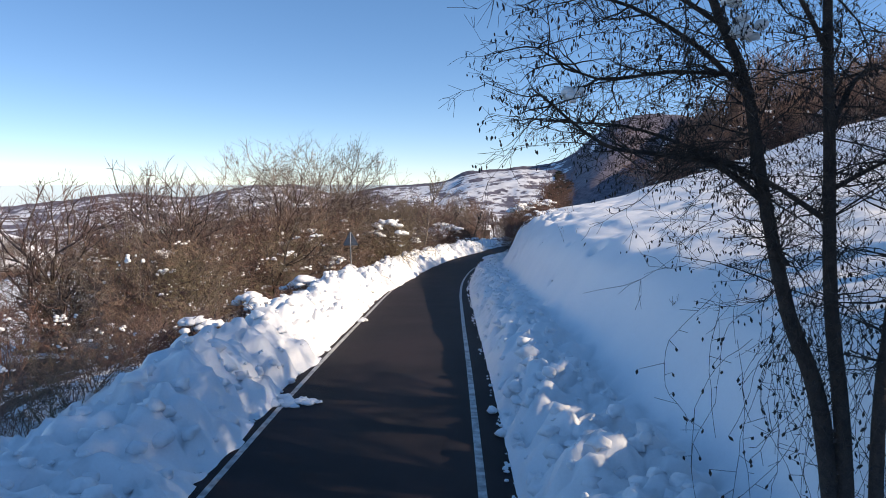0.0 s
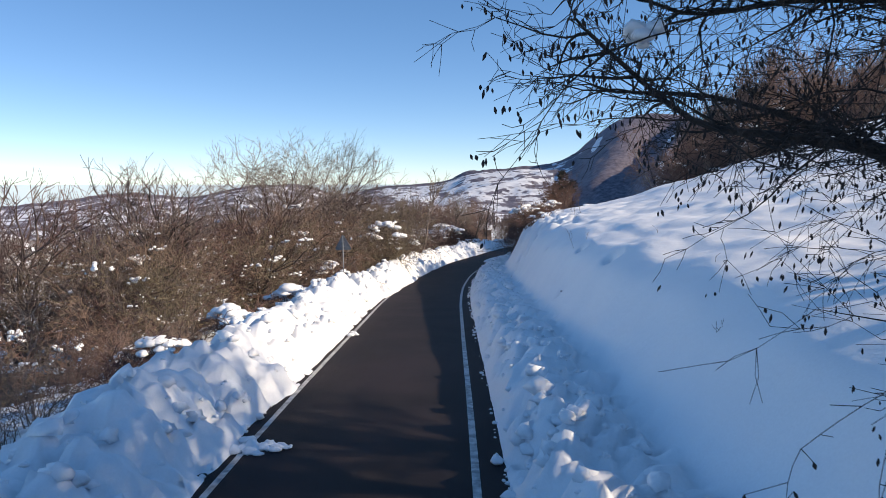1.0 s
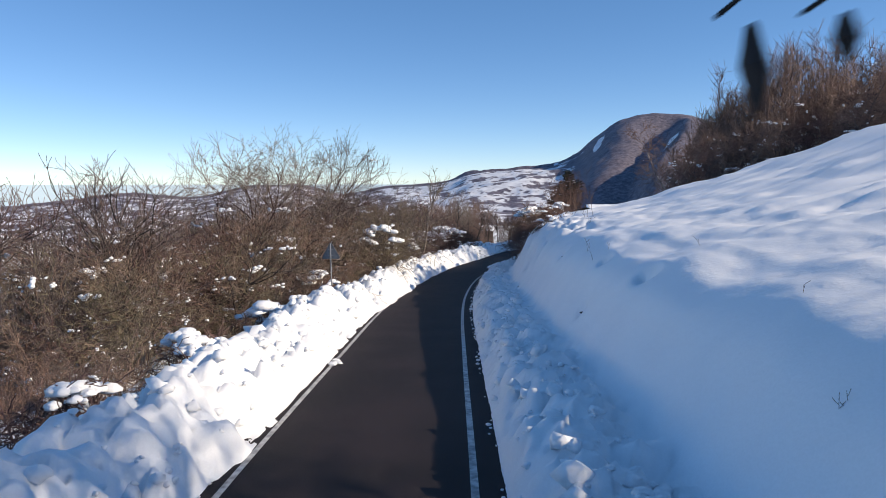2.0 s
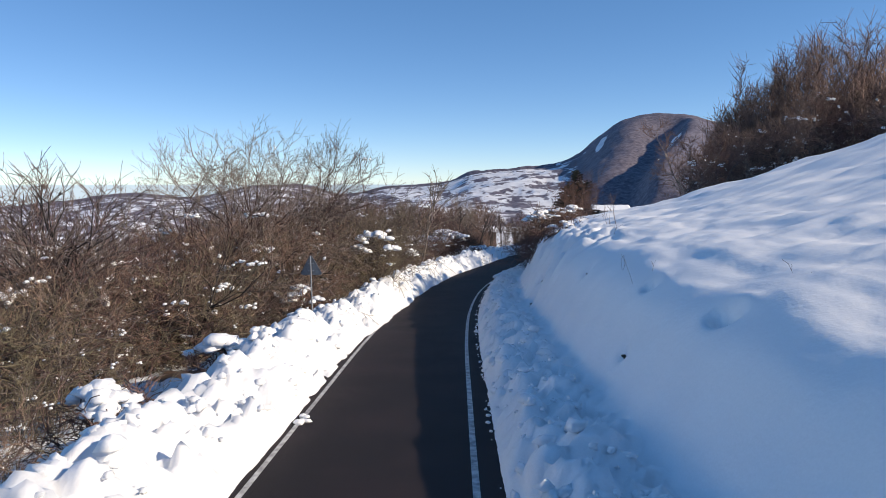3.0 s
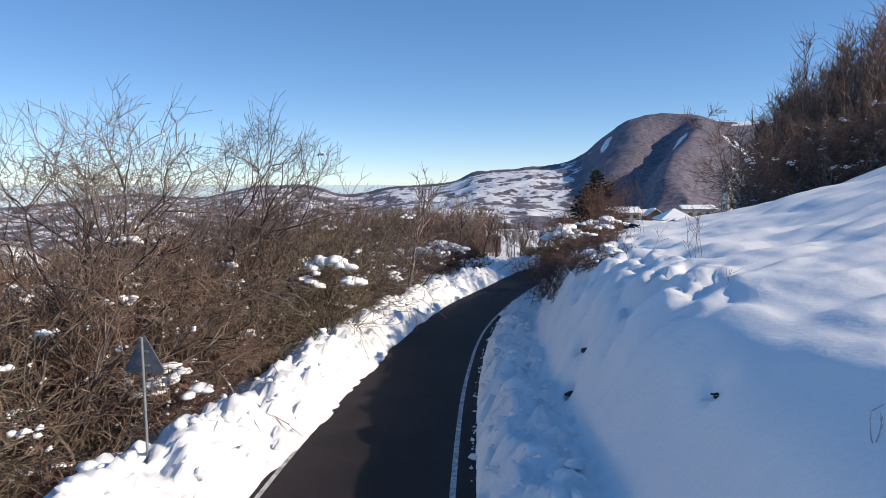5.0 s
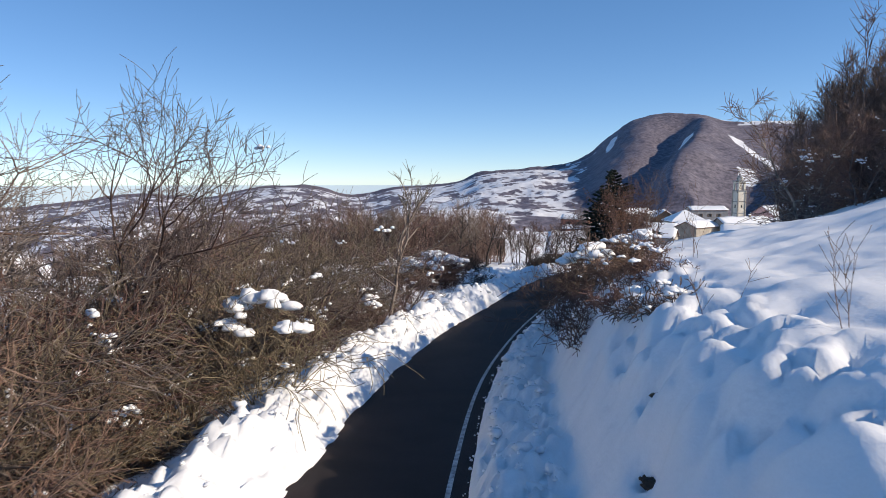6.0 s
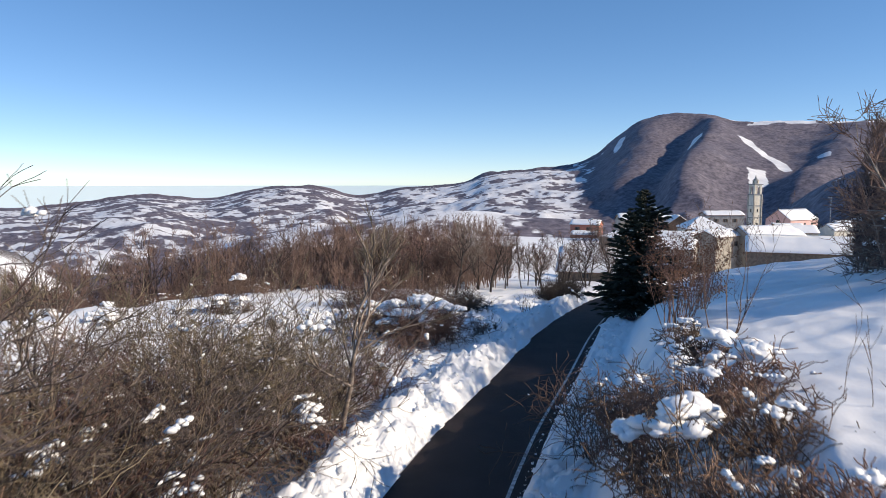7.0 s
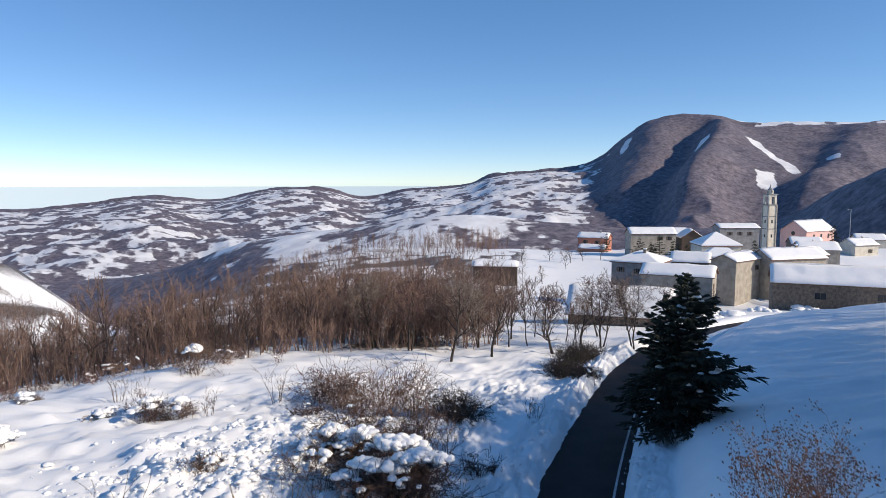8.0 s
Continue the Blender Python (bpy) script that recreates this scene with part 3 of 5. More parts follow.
def shrub_meshes(seed, height, stems, kids=4, lean=0.55, spread=0.35, depth=2, thick=0.02, wander=0.16, fine=1.0):
    """Stems of a bare shrub, and clumps of snow caught in it."""
    g = random.Random(seed)
    segs, tips = [], []
    for _ in range(stems):
        b = g.uniform(0, 2 * math.pi)
        t = g.uniform(0.05, 1) * lean
        p = (math.cos(b) * spread * g.random(), math.sin(b) * spread * g.random(), -0.25)
        d = (math.cos(b) * math.sin(t), math.sin(b) * math.sin(t), math.cos(t))
        grow(g, segs, p, d, height * g.uniform(0.5, 1.0), thick * g.uniform(0.7, 1.3), depth, wander, 0.03, kids, 0.40, 0.95, 5, tips, 0.25)
    segs = np.array(segs)
    segs[:, 6:] = np.maximum(segs[:, 6:], 0.0095 * fine)
    up = segs[segs[:, 5] > height * 0.25]
    return tubes("stems", segs), blobs("snow", caught(g, up, 4, 1.2), g, 0.8, 3, 6)


def plant(name, meshes, mats, label, category, group=""):
    ob = empty(name)
    for (part_name, me), mat in zip(meshes, mats):
        o = link(part_name, me, mat, ob)
        if part_name == "caught_snow":
            o["kind"] = "stuff"
    return tagged(ob, label, category, group)


def park(ob):
    """Takes a pattern plant away once its copies stand."""
    for o in (*ob.children_recursive, ob):
        bpy.data.objects.remove(o)


def scatter(kinds, places, sink=0.1):
    for n, (x, y, size) in enumerate(places):
        k = kinds[rng.randrange(len(kinds))]
        m = pose(x, y, ground_at(x, y) - sink, rng.uniform(-5, 5), rng.uniform(-5, 5), rng.uniform(0, 360))
        copy_thing(k, m @ Matrix.Diagonal((size, size, size * rng.uniform(0.9, 1.12), 1)))
    for k in kinds:
        park(k)


# thicket below the road
kinds = []
for n, (h, st, kd, lean, wand, mat, label) in enumerate((
        (4.0, 10, 7, 0.6, 0.26, TWIG, "bare brown shrub with bits of snow in the thicket"),
        (3.2, 13, 5, 0.6, 0.2, TWIG_RED, "bare reddish-brown shrub with many thin stems"),
        (4.4, 9, 6, 0.75, 0.32, TWIG_OLIVE, "crooked bare shrub covered in olive lichen"),
        (3.6, 11, 5, 0.8, 0.28, TWIG, "bare brown shrub with arching twigs"),
        (4.8, 8, 6, 0.5, 0.28, TWIG_GREY, "tall bare grey-brown shrub with crooked branches"),
        (2.8, 12, 5, 0.85, 0.32, TWIG_OLIVE, "low bare olive shrub with tangled stems"))):
    a, b = shrub_meshes(100 + n, h, st, kd, lean, wander=wand, thick=0.024)
    kinds.append(plant("shrub", (("branchwork", a), ("caught_snow", b)), (mat, SNOW), label, "shrub", "thicket beside the road"))
places = []
for y in np.arange(9, 86, 1.25):
    edge = 8.8 if y < 14 else (6.8 if y < 40 else 7.3)
    tall = float(curve([9, 20, 30, 40, 66, 76, 86], [0.5, 0.6, 0.8, 1.0, 1.1, 1.0, 0.6], y))
    for k in range(2):
        a = edge + (0.3 + 1.7 * k) + rng.uniform(-0.6, 0.9) + (0.6 * k) ** 2 + (1.5 if 24 < y < 42 else 0)
        if rng.random() < (0.95, 0.85)[k] * (1.0 if y < 64 else 0.55):
            yy = y + rng.uniform(-0.6, 0.6)
            places.append((float(road_x(yy)) - a, yy, tall * (rng.uniform(0.55, 0.95) if k == 0 else rng.uniform(0.95, 1.35))))
for _ in range(70):
    yy, a = rng.uniform(20, 92), rng.uniform(11, 28)
    if yy < 45 and a > 22:
        continue
    places.append((float(road_x(yy)) - a, yy, rng.uniform(1.0, 1.4) if yy < 72 else rng.uniform(0.8, 1.1)))
scatter(kinds, places)


def tree_meshes(seed, height, stems=1, kids=5, depth=3, thick=0.13, crown=0.35, open_=0.7, limb=0.55, fine=1.0, rise=0.07, taper=0.75, wave=0.09, ratio=0.5):
    """Trunk with its limbs, and the fine twigs, of a bare tree."""
    g = random.Random(seed)
    wood, twig = [], []
    for s in range(stems):
        b = g.uniform(0, 6.28)
        lean = 0.05 + (0.1 if stems > 1 else 0)
        p, d = Vector((0.15 * math.cos(b) * (stems > 1), 0.15 * math.sin(b) * (stems > 1), -0.4)), Vector((math.cos(b) * lean, math.sin(b) * lean, 1)).normalized()
        n, r = 9, thick * g.uniform(0.8, 1.1)
        for i in range(n):
            d = (d + Vector((g.gauss(0, wave), g.gauss(0, wave), 0.05))).normalized()
            q = p + d * height * 0.85 / n
            a, c = r * (1 - 0.85 * i / n), r * (1 - 0.85 * (i + 1) / n)
            wood.append((*p, *q, a, c))
            if (i + 1) / n > crown * 0.8:
                for _ in range(3 if i > 3 else 2):
                    t, b2 = open_ * g.uniform(0.7, 1.3), g.uniform(0, 6.28)
                    side = Vector((math.cos(b2), math.sin(b2), 0))
                    nd = d * math.cos(t) + side * math.sin(t)
                    branch = []
                    grow(g, branch, q, nd, height * limb * (1.05 - taper * (i / n)) * g.uniform(0.6, 1.0), max(c * 0.6, 0.012), depth - 1, 0.2, rise, kids, ratio, 0.9, 5)
                    for row in branch:
                        (wood if row[6] > 0.022 else twig).append(row)
            p = q
    twig = np.array(twig)
    twig[:, 6:] = np.maximum(twig[:, 6:], 0.0055 * fine)
    return tubes("trunk", wood, 5), tubes("crown", twig, 3), twig


def fork(g, wood, twig, p, d, length, r, depth, spread, rise, thin, shoots=1):
    """A bough that forks again and again towards fine spray."""
    way = []
    for i in range(3):
        d = (d + Vector((g.gauss(0, 0.15), g.gauss(0, 0.15), g.gauss(0, 0.12) + rise))).normalized()
        q = p + d * length / 3
        a, b = r * (1 - 0.1 * i), r * (1 - 0.1 * (i + 1))
        (wood if a > 0.02 else twig).append((*p, *q, max(a, thin), max(b, thin)))
        way.append((q, d))
        p = q

    def aside(dd, t):
        side = Vector((g.gauss(0, 1), g.gauss(0, 1), g.gauss(0, 1))).cross(dd)
        return dd * math.cos(t) + (side.normalized() if side.length > 1e-3 else Vector((1, 0, 0))) * math.sin(t)

    if depth > 0:
        for k in range(3 if g.random() < 0.4 else 2):
            fork(g, wood, twig, p, aside(d, spread * g.uniform(0.5, 1.25)), length * g.uniform(0.6, 0.9), r * g.uniform(0.58, 0.74), depth - 1, spread, rise, thin, shoots)
        for _ in range(shoots):
            q, dd = way[g.randrange(3)]
            e = aside(dd, g.uniform(0.6, 1.2))
            fork(g, wood, twig, q, e, length * g.uniform(0.35, 0.6), r * 0.4, min(1, depth - 1), spread * 1.2, rise, thin, 0)


def fork_meshes(seed, height, stems=1, thick=0.13, depth=5, spread=0.5, bole=0.3, rise=0.06, thin=0.008, limbs=4, lean=0.12, shoots=1):
    g = random.Random(seed)
    wood, twig = [], []
    for s in range(stems):
        b = g.uniform(0, 6.28)
        tilt = lean * (1 if stems > 1 else 0.4) * g.uniform(0.6, 1.4)
        p = Vector((0.2 * math.cos(b) * (stems > 1), 0.2 * math.sin(b) * (stems > 1), -0.4))
        d = Vector((math.cos(b) * tilt, math.sin(b) * tilt, 1)).normalized()
        high = height * (1.0 if s == 0 else g.uniform(0.65, 0.95))
        first = (1 - bole) * high * 0.29
        r = thick * g.uniform(0.8, 1.1) * high / height
        n = 6
        for i in range(n):
            d = (d + Vector((g.gauss(0, 0.08), g.gauss(0, 0.08), 0.03))).normalized()
            q = p + d * (high * (bole + 0.12) / n)
            wood.append((*p, *q, r * (1 - 0.06 * i), r * (1 - 0.06 * (i + 1))))
            if i >= n // 2:
                a = g.uniform(0, 6.28)
                fork(g, wood, twig, q, (d * 0.6 + Vector((math.cos(a), math.sin(a), 0.15))).normalized(), first * g.uniform(0.6, 1.0), r * 0.4, depth - 2, spread, rise, thin, shoots)
            p = q
        for k in range(limbs):
            a = k * 6.28 / limbs + g.uniform(-0.5, 0.5)
            t = spread * g.uniform(0.5, 1.3)
            fork(g, wood, twig, p, d * math.cos(t) + Vector((math.cos(a), math.sin(a), 0)) * math.sin(t), first * g.uniform(0.8, 1.15), r * 0.55, depth - 1, spread, rise, thin, shoots)
    wood, twig = np.array(wood), np.array(twig)
    grown = height / max(twig[:, 5].max(), wood[:, 5].max())
    wood, twig[:, :6] = wood * grown, twig[:, :6] * grown
    return tubes("trunk", wood, 5), tubes("crown", twig, 3), twig


def tree(name, seed, mats, label, group="", snow=0, forked=False, **kw):
    a, b, twig = fork_meshes(seed, **kw) if forked else tree_meshes(seed, **kw)
    ob = plant(name, (("trunk", a), ("crown", b)), mats, label, "tree", group)
    if snow:
        g = random.Random(seed)
        link("caught_snow", blobs("snow", caught(g, twig, snow, 1.7), g, 0.75, 4, 7), SNOW, ob)["kind"] = "stuff"
    return ob


def stand(ob, x, y, turn=0, size=1.0, sink=0.0):
    ob.matrix_basis = pose(x, y, ground_at(x, y) - sink, 0, 0, turn) @ Matrix.Diagonal((size, size, size, 1))
    return ob


# taller bare trees rising out of the thicket
def tall_tree(seed, x, y, turn, label, mats, height, **kw):
    return stand(tree("bare_tree", seed, mats, label, height=height, forked=True, **{**dict(thick=0.13, depth=5, spread=0.58, rise=0.035, bole=0.28, thin=0.010, limbs=4), **kw}), x, y, turn)


tall_tree(31, -13.2, 50.4, 40, "spreading bare tree in the roadside thicket", (TWIG_DARK, TWIG_GREY), 13.0, stems=3, snow=8, depth=6, spread=0.62, rise=0.03, thin=0.0072, shoots=2)
tall_tree(32, -9.3, 58.0, 120, "bare lichened tree above the roadside thicket", (TWIG_DARK, TWIG_GREY), 12.6, stems=3, snow=8, depth=6, spread=0.62, rise=0.03, thin=0.0072, shoots=2)
tall_tree(33, -14.5, 37.0, 10, "dark bare tree in the roadside thicket", (BARK, TWIG_GREY), 9.6, stems=3)
tall_tree(34, -18.5, 44.0, 200, "slim bare tree in the roadside thicket", (BARK, TWIG_GREY), 10.6, stems=3)
tall_tree(35, -2.3, 75.4, 90, "slim upright bare tree beside the thicket", (TWIG_GREY, TWIG_OLIVE), 9.4, stems=1, limbs=3, spread=0.4)
tall_tree(36, -20.0, 35.0, 300, "bare tree with fine brown twigs", (TWIG_GREY, TWIG), 9.6, stems=3)
tall_tree(37, -15.5, 62.0, 30, "young bare tree deep in the thicket", (TWIG_GREY, TWIG), 11.0, stems=2)
tall_tree(38, -10.5, 70.0, 210, "young bare tree on the slope below", (TWIG_GREY, TWIG_OLIVE), 10.4, stems=2)

# small crooked trees that make up most of the thicket
kinds = [tree("bare_tree", 45 + n, ((TWIG_GREY, BARK, TWIG_DARK, BARK, TWIG_GREY)[n], (TWIG, TWIG_OLIVE, TWIG_GREY, TWIG_RED, TWIG_OLIVE)[n]), "crooked bare tree standing in the thicket", "thicket trees", snow=9, forked=True, height=(10.2, 9.2, 11.0, 9.6, 10.6)[n], stems=4, thick=0.11, depth=5, spread=0.7, bole=0.1, rise=0.01, thin=0.013, limbs=3, lean=0.34) for n in range(5)]
places = []
for y in np.arange(26, 87, 2.6):
    high = float(curve([26, 36, 46, 58, 72, 84], [0.45, 0.78, 0.86, 0.92, 0.92, 0.75], y))
    for k in range(3):
        a = 7.8 + 4.2 * k + rng.uniform(-0.8, 1.6) + (1.4 if 26 < y < 42 else 0)
        yy = y + rng.uniform(-1.4, 1.4)
        if yy > (28, 30, 34)[k]:
            places.append((float(road_x(yy)) - a, yy, high * rng.uniform(0.75, 1.1) * (0.82 if k == 0 else 1.0)))
scatter(kinds, places, 0.2)


# alder group at the roadside, close to the start
def limb_line(points, r0, r1, out):
    """A trunk or limb along given places."""
    pts = [Vector(p) for p in points]
    fine = []
    for i in range(len(pts) - 1):
        a, b = pts[max(i - 1, 0)], pts[min(i + 2, len(pts) - 1)]
        for k in range(4):
            t = k / 4
            fine.append(0.5 * ((2 * pts[i]) + (pts[i + 1] - a) * t + (2 * a - 5 * pts[i] + 4 * pts[i + 1] - b) * t * t + (-a + 3 * pts[i] - 3 * pts[i + 1] + b) * t**3))
    fine.append(pts[-1])
    n = len(fine) - 1
    for i in range(n):
        out.append((*fine[i], *fine[i + 1], r0 + (r1 - r0) * i / n, r0 + (r1 - r0) * (i + 1) / n))
    return fine


def nearer(points):
    """Draws a group of places in towards the road."""
    return [(0.67 * x, 0.67 * y, 4.73 + 0.67 * (z - 4.73)) for x, y, z in points]


def alder(seed, trunk, limbs, r, free, label, lumps=()):
    """A near tree: trunk and limbs along given places, with shoots and dry catkins."""
    g = random.Random(seed)
    trunk, limbs, r = nearer(trunk), [(nearer(p), a * 0.67) for p, a in limbs], r * 0.7
    wood, twig, tips = [], [], []
    line = limb_line(trunk, r, r * 0.35, wood)
    lines = [(limb_line(p, a, a * 0.3, wood), a * 0.5, 1) for p, a in limbs]
    for f, a, kind in [(line[len(line) // 3:], r * 0.3, 0)] + lines:
        for i in range(1, len(f)):
            d = (f[i] - f[i - 1]).normalized()
            for _ in range(free if kind == 0 else 3):
                b = g.uniform(0, 6.28)
                side = Vector((math.cos(b) - 0.35, math.sin(b), g.gauss(0.05, 0.45))).normalized()
                grow(g, twig, f[i], d * 0.35 + side, g.uniform(0.45, 1.25) if kind == 0 else g.uniform(0.3, 0.75), g.uniform(0.006, 0.012), 2, 0.2, -0.01, 4, 0.55, 0.8, 5, tips)
    ob = empty("alder_tree")
    link("trunk", tubes("trunk", wood, 8), BARK, ob)
    t = np.array(twig)
    t[:, 6:] = np.maximum(t[:, 6:], 0.0019)
    link("crown", tubes("crown", t, 3), BARK, ob)
    # catkins and small cones hang from the tips
    rows = []
    for p in tips:
        if g.random() < 0.30:
            for _ in range(g.randrange(1, 3)):
                q = p + Vector((g.gauss(0, 0.03), g.gauss(0, 0.03), -g.uniform(0.0, 0.04)))
                L, w = g.uniform(0.025, 0.05), g.uniform(0.006, 0.011)
                tilt = Vector((g.gauss(0, 0.25), g.gauss(0, 0.25), -1)) * L
                rows.append((*q, *(q + tilt * 0.5), w * 0.4, w))
                rows.append((*(q + tilt * 0.5), *(q + tilt), w, w * 0.25))
    link("catkin", tubes("catkins", rows, 4), CATKIN, ob, "dry dark hanging catkins")["kind"] = "stuff"
    if lumps:                                       # a little snow still caught in the boughs
        rows = [(x + g.gauss(0, r * 0.5), y + g.gauss(0, r * 0.5), z + g.gauss(0, r * 0.5), r * g.uniform(0.35, 0.7)) for x, y, z, r in lumps for _ in range(6)]
        link("caught_snow", blobs("snow", rows, g, 0.9, 5, 8), SNOW, ob)["kind"] = "stuff"
    return tagged(ob, label, "tree", "alders at the roadside")


g0 = -1.0
alder(1, [(5.45, 9.0, g0 - 0.4), (5.1, 9.2, 1.6), (4.75, 9.5, 2.9), (4.45, 9.75, 4.55), (4.15, 9.8, 6.1), (3.65, 9.85, 7.3), (3.1, 10.0, 9.6)],
      [([(4.5, 9.7, 4.4), (3.85, 9.9, 4.95), (3.0, 9.9, 5.12), (2.2, 9.8, 5.25), (1.3, 9.6, 5.9)], 0.055), ([(4.2, 9.8, 5.9), (3.4, 9.5, 6.5), (2.4, 9.3, 7.0), (1.5, 9.0, 7.1)], 0.045),
       ([(4.45, 9.7, 4.7), (3.8, 10.6, 5.2), (2.9, 11.2, 5.6), (2.0, 11.6, 5.7)], 0.04), ([(4.7, 9.5, 3.6), (4.3, 9.2, 4.0)], 0.035), ([(3.9, 9.8, 6.8), (3.0, 10.4, 7.6), (2.0, 10.6, 7.9)], 0.04),
       ([(4.1, 9.8, 6.2), (3.2, 10.2, 6.3), (2.2, 10.2, 6.2), (1.3, 10.0, 6.6)], 0.035)], 0.13, 4, "leaning dark alder with bare twigs and catkins", ((1.15, 6.5, 5.5, 0.1), (2.75, 6.5, 6.12, 0.16), (2.6, 6.5, 6.4, 0.12)))
alder(2, [(5.5, 8.9, g0 - 0.4), (5.35, 9.1, 1.4), (5.15, 9.2, 3.2), (5.05, 9.25, 5.3), (4.95, 9.3, 7.2), (4.8, 9.3, 10.0)],
      [([(5.1, 9.25, 4.2), (4.4, 9.6, 4.75), (3.9, 10.2, 5.1)], 0.045), ([(5.05, 9.25, 5.4), (5.6, 9.7, 6.1), (6.2, 10.2, 6.4)], 0.05), ([(5.0, 9.3, 6.4), (4.2, 8.8, 7.2), (3.4, 8.4, 7.6)], 0.04),
       ([(5.1, 9.3, 4.6), (5.9, 9.4, 5.0), (6.6, 9.6, 5.2)], 0.04)], 0.12, 4, "upright dark alder with bare twigs and catkins")
alder(3, [(5.75, 8.8, g0 - 0.3), (5.7, 8.9, 1.5), (5.85, 9.0, 3.2), (6.1, 9.1, 5.6), (6.3, 9.2, 9.0)],
      [([(5.9, 9.0, 4.0), (6.5, 9.5, 5.2), (7.0, 9.8, 5.8)], 0.04)], 0.10, 5, "dark alder stem at the edge of the group")


def vine(seed, x, y, z, count):
    """Thin shoots that hang down, with a few withered leaves."""
    g = random.Random(seed)
    segs, leaves = [], []
    for _ in range(count):
        p = Vector((x + g.gauss(0, 0.25), y + g.gauss(0, 0.3), z + g.uniform(-0.5, 0.6)))
        d = Vector((g.gauss(-0.1, 0.3), g.gauss(0, 0.3), -1)).normalized()
        for _ in range(g.randrange(8, 15)):
            d = (d + Vector((g.gauss(0, 0.22), g.gauss(0, 0.22), -0.12))).normalized()
            q = p + d * 0.15
            segs.append((*p, *q, 0.003, 0.0025))
            if g.random() < 0.5:
                e = q + Vector((g.gauss(0, 0.09), g.gauss(0, 0.09), g.gauss(-0.03, 0.06)))
                segs.append((*q, *e, 0.003, 0.0025))
                if g.random() < 0.6:
                    f = e + Vector((g.gauss(0, 0.02), g.gauss(0, 0.02), -g.uniform(0.03, 0.06)))
                    leaves.append((*e, *((e + f) / 2), 0.004, 0.015))
                    leaves.append((*((e + f) / 2), *f, 0.015, 0.003))
            p = q
    ob = empty("climbing_vine")
    link("shoot", tubes("shoots", segs, 3), BARK, ob)["kind"] = "stuff"
    link("leaf", tubes("leaves", leaves, 4), CATKIN, ob)["kind"] = "stuff"
    return tagged(ob, "thin dark vine with withered leaves hanging from alder", "vine")


vine(5, 3.0, 6.0, 3.8, 26)
vine(6, 3.5, 6.2, 3.9, 24)
vine(7, 3.9, 6.2, 3.4, 26)

# unseen grove uphill of the start, behind the eye, added to cast shade
kinds = [tree("bare_tree", 60 + n, (BARK, BARK), "unseen dark bare tree added uphill to shade the road", "uphill grove", height=12, stems=2 + n, thick=0.16, kids=7, depth=2, fine=4) for n in range(2)]
places = []
for x, y in ((10.5, -3), (12.5, 1.5), (14.5, 4.5), (17, 6.5), (11.5, -6), (15, -1), (18.5, 3), (14, -10), (19, -4), (22, 8.5), (10, 0.5), (9.5, -9), (24, 5), (16.5, 2), (12.5, 7.5), (14.5, 9.5), (17.5, 11.5), (11, 5.0), (9.6, 5.6), (11.5, 3.4), (13, 5.8), (10.2, 2.2), (12.2, 0.2), (14.8, 7.0), (15.5, 3.6), (9.8, -1.6), (13.6, -2.4), (11.2, 6.6)):
    places.append((x, y, rng.uniform(0.85, 1.15)))
scatter(kinds, places, 0.2)

# wood along the top of the field
kinds = []
for n in range(5):
    kinds.append(tree("bare_tree", 70 + n, (TWIG_GREY, (TWIG, TWIG_RED)[n % 2]), "bare brown tree at the wood's edge", "wood above the field", snow=5, height=(8.5, 11.5, 6.0, 10.0, 5.0)[n], stems=2, thick=0.10, kids=9, depth=2, crown=0.05, ratio=0.6, fine=3.4, open_=1.1, limb=0.35, rise=0.02, taper=0.55, wave=0.16))
places = []
for n in range(46):
    y = rng.uniform(66, 112)
    x0 = float(curve([66, 72, 76, 80, 90, 100, 110, 120, 142], [46, 40, 32, 21.5, 24, 29, 33.5, 41, 55], y))
    k = rng.random() ** 1.7
    places.append((x0 + 3.0 + k * 22, y, rng.uniform(0.65, 0.85) + 0.5 * k))
for n in range(14):
    y = rng.uniform(88, 118)
    places.append((float(curve([66, 80, 90, 100, 110, 120], [46, 21.5, 24, 29, 33.5, 41], y)) + rng.uniform(2.5, 14), y, rng.uniform(0.6, 0.9)))
for x, y, z in ((23.5, 79.5, 0.6), (26, 78.5, 0.7), (28, 77.5, 0.85), (30, 77, 0.9), (33, 76, 1.15), (36, 75, 1.25), (39, 73.5, 1.4), (42, 72, 1.4), (27, 84, 0.7), (46, 70, 1.2), (49, 67, 1.2), (29, 80, 0.9), (34, 79, 1.1), (38, 77, 1.2), (31.5, 79, 0.9), (36, 80, 1.1), (25, 82, 0.6), (41, 76, 1.2), (44, 73, 1.2)):
    places.append((x, y, 0.84 * z))
scatter(kinds, places, 0.2)


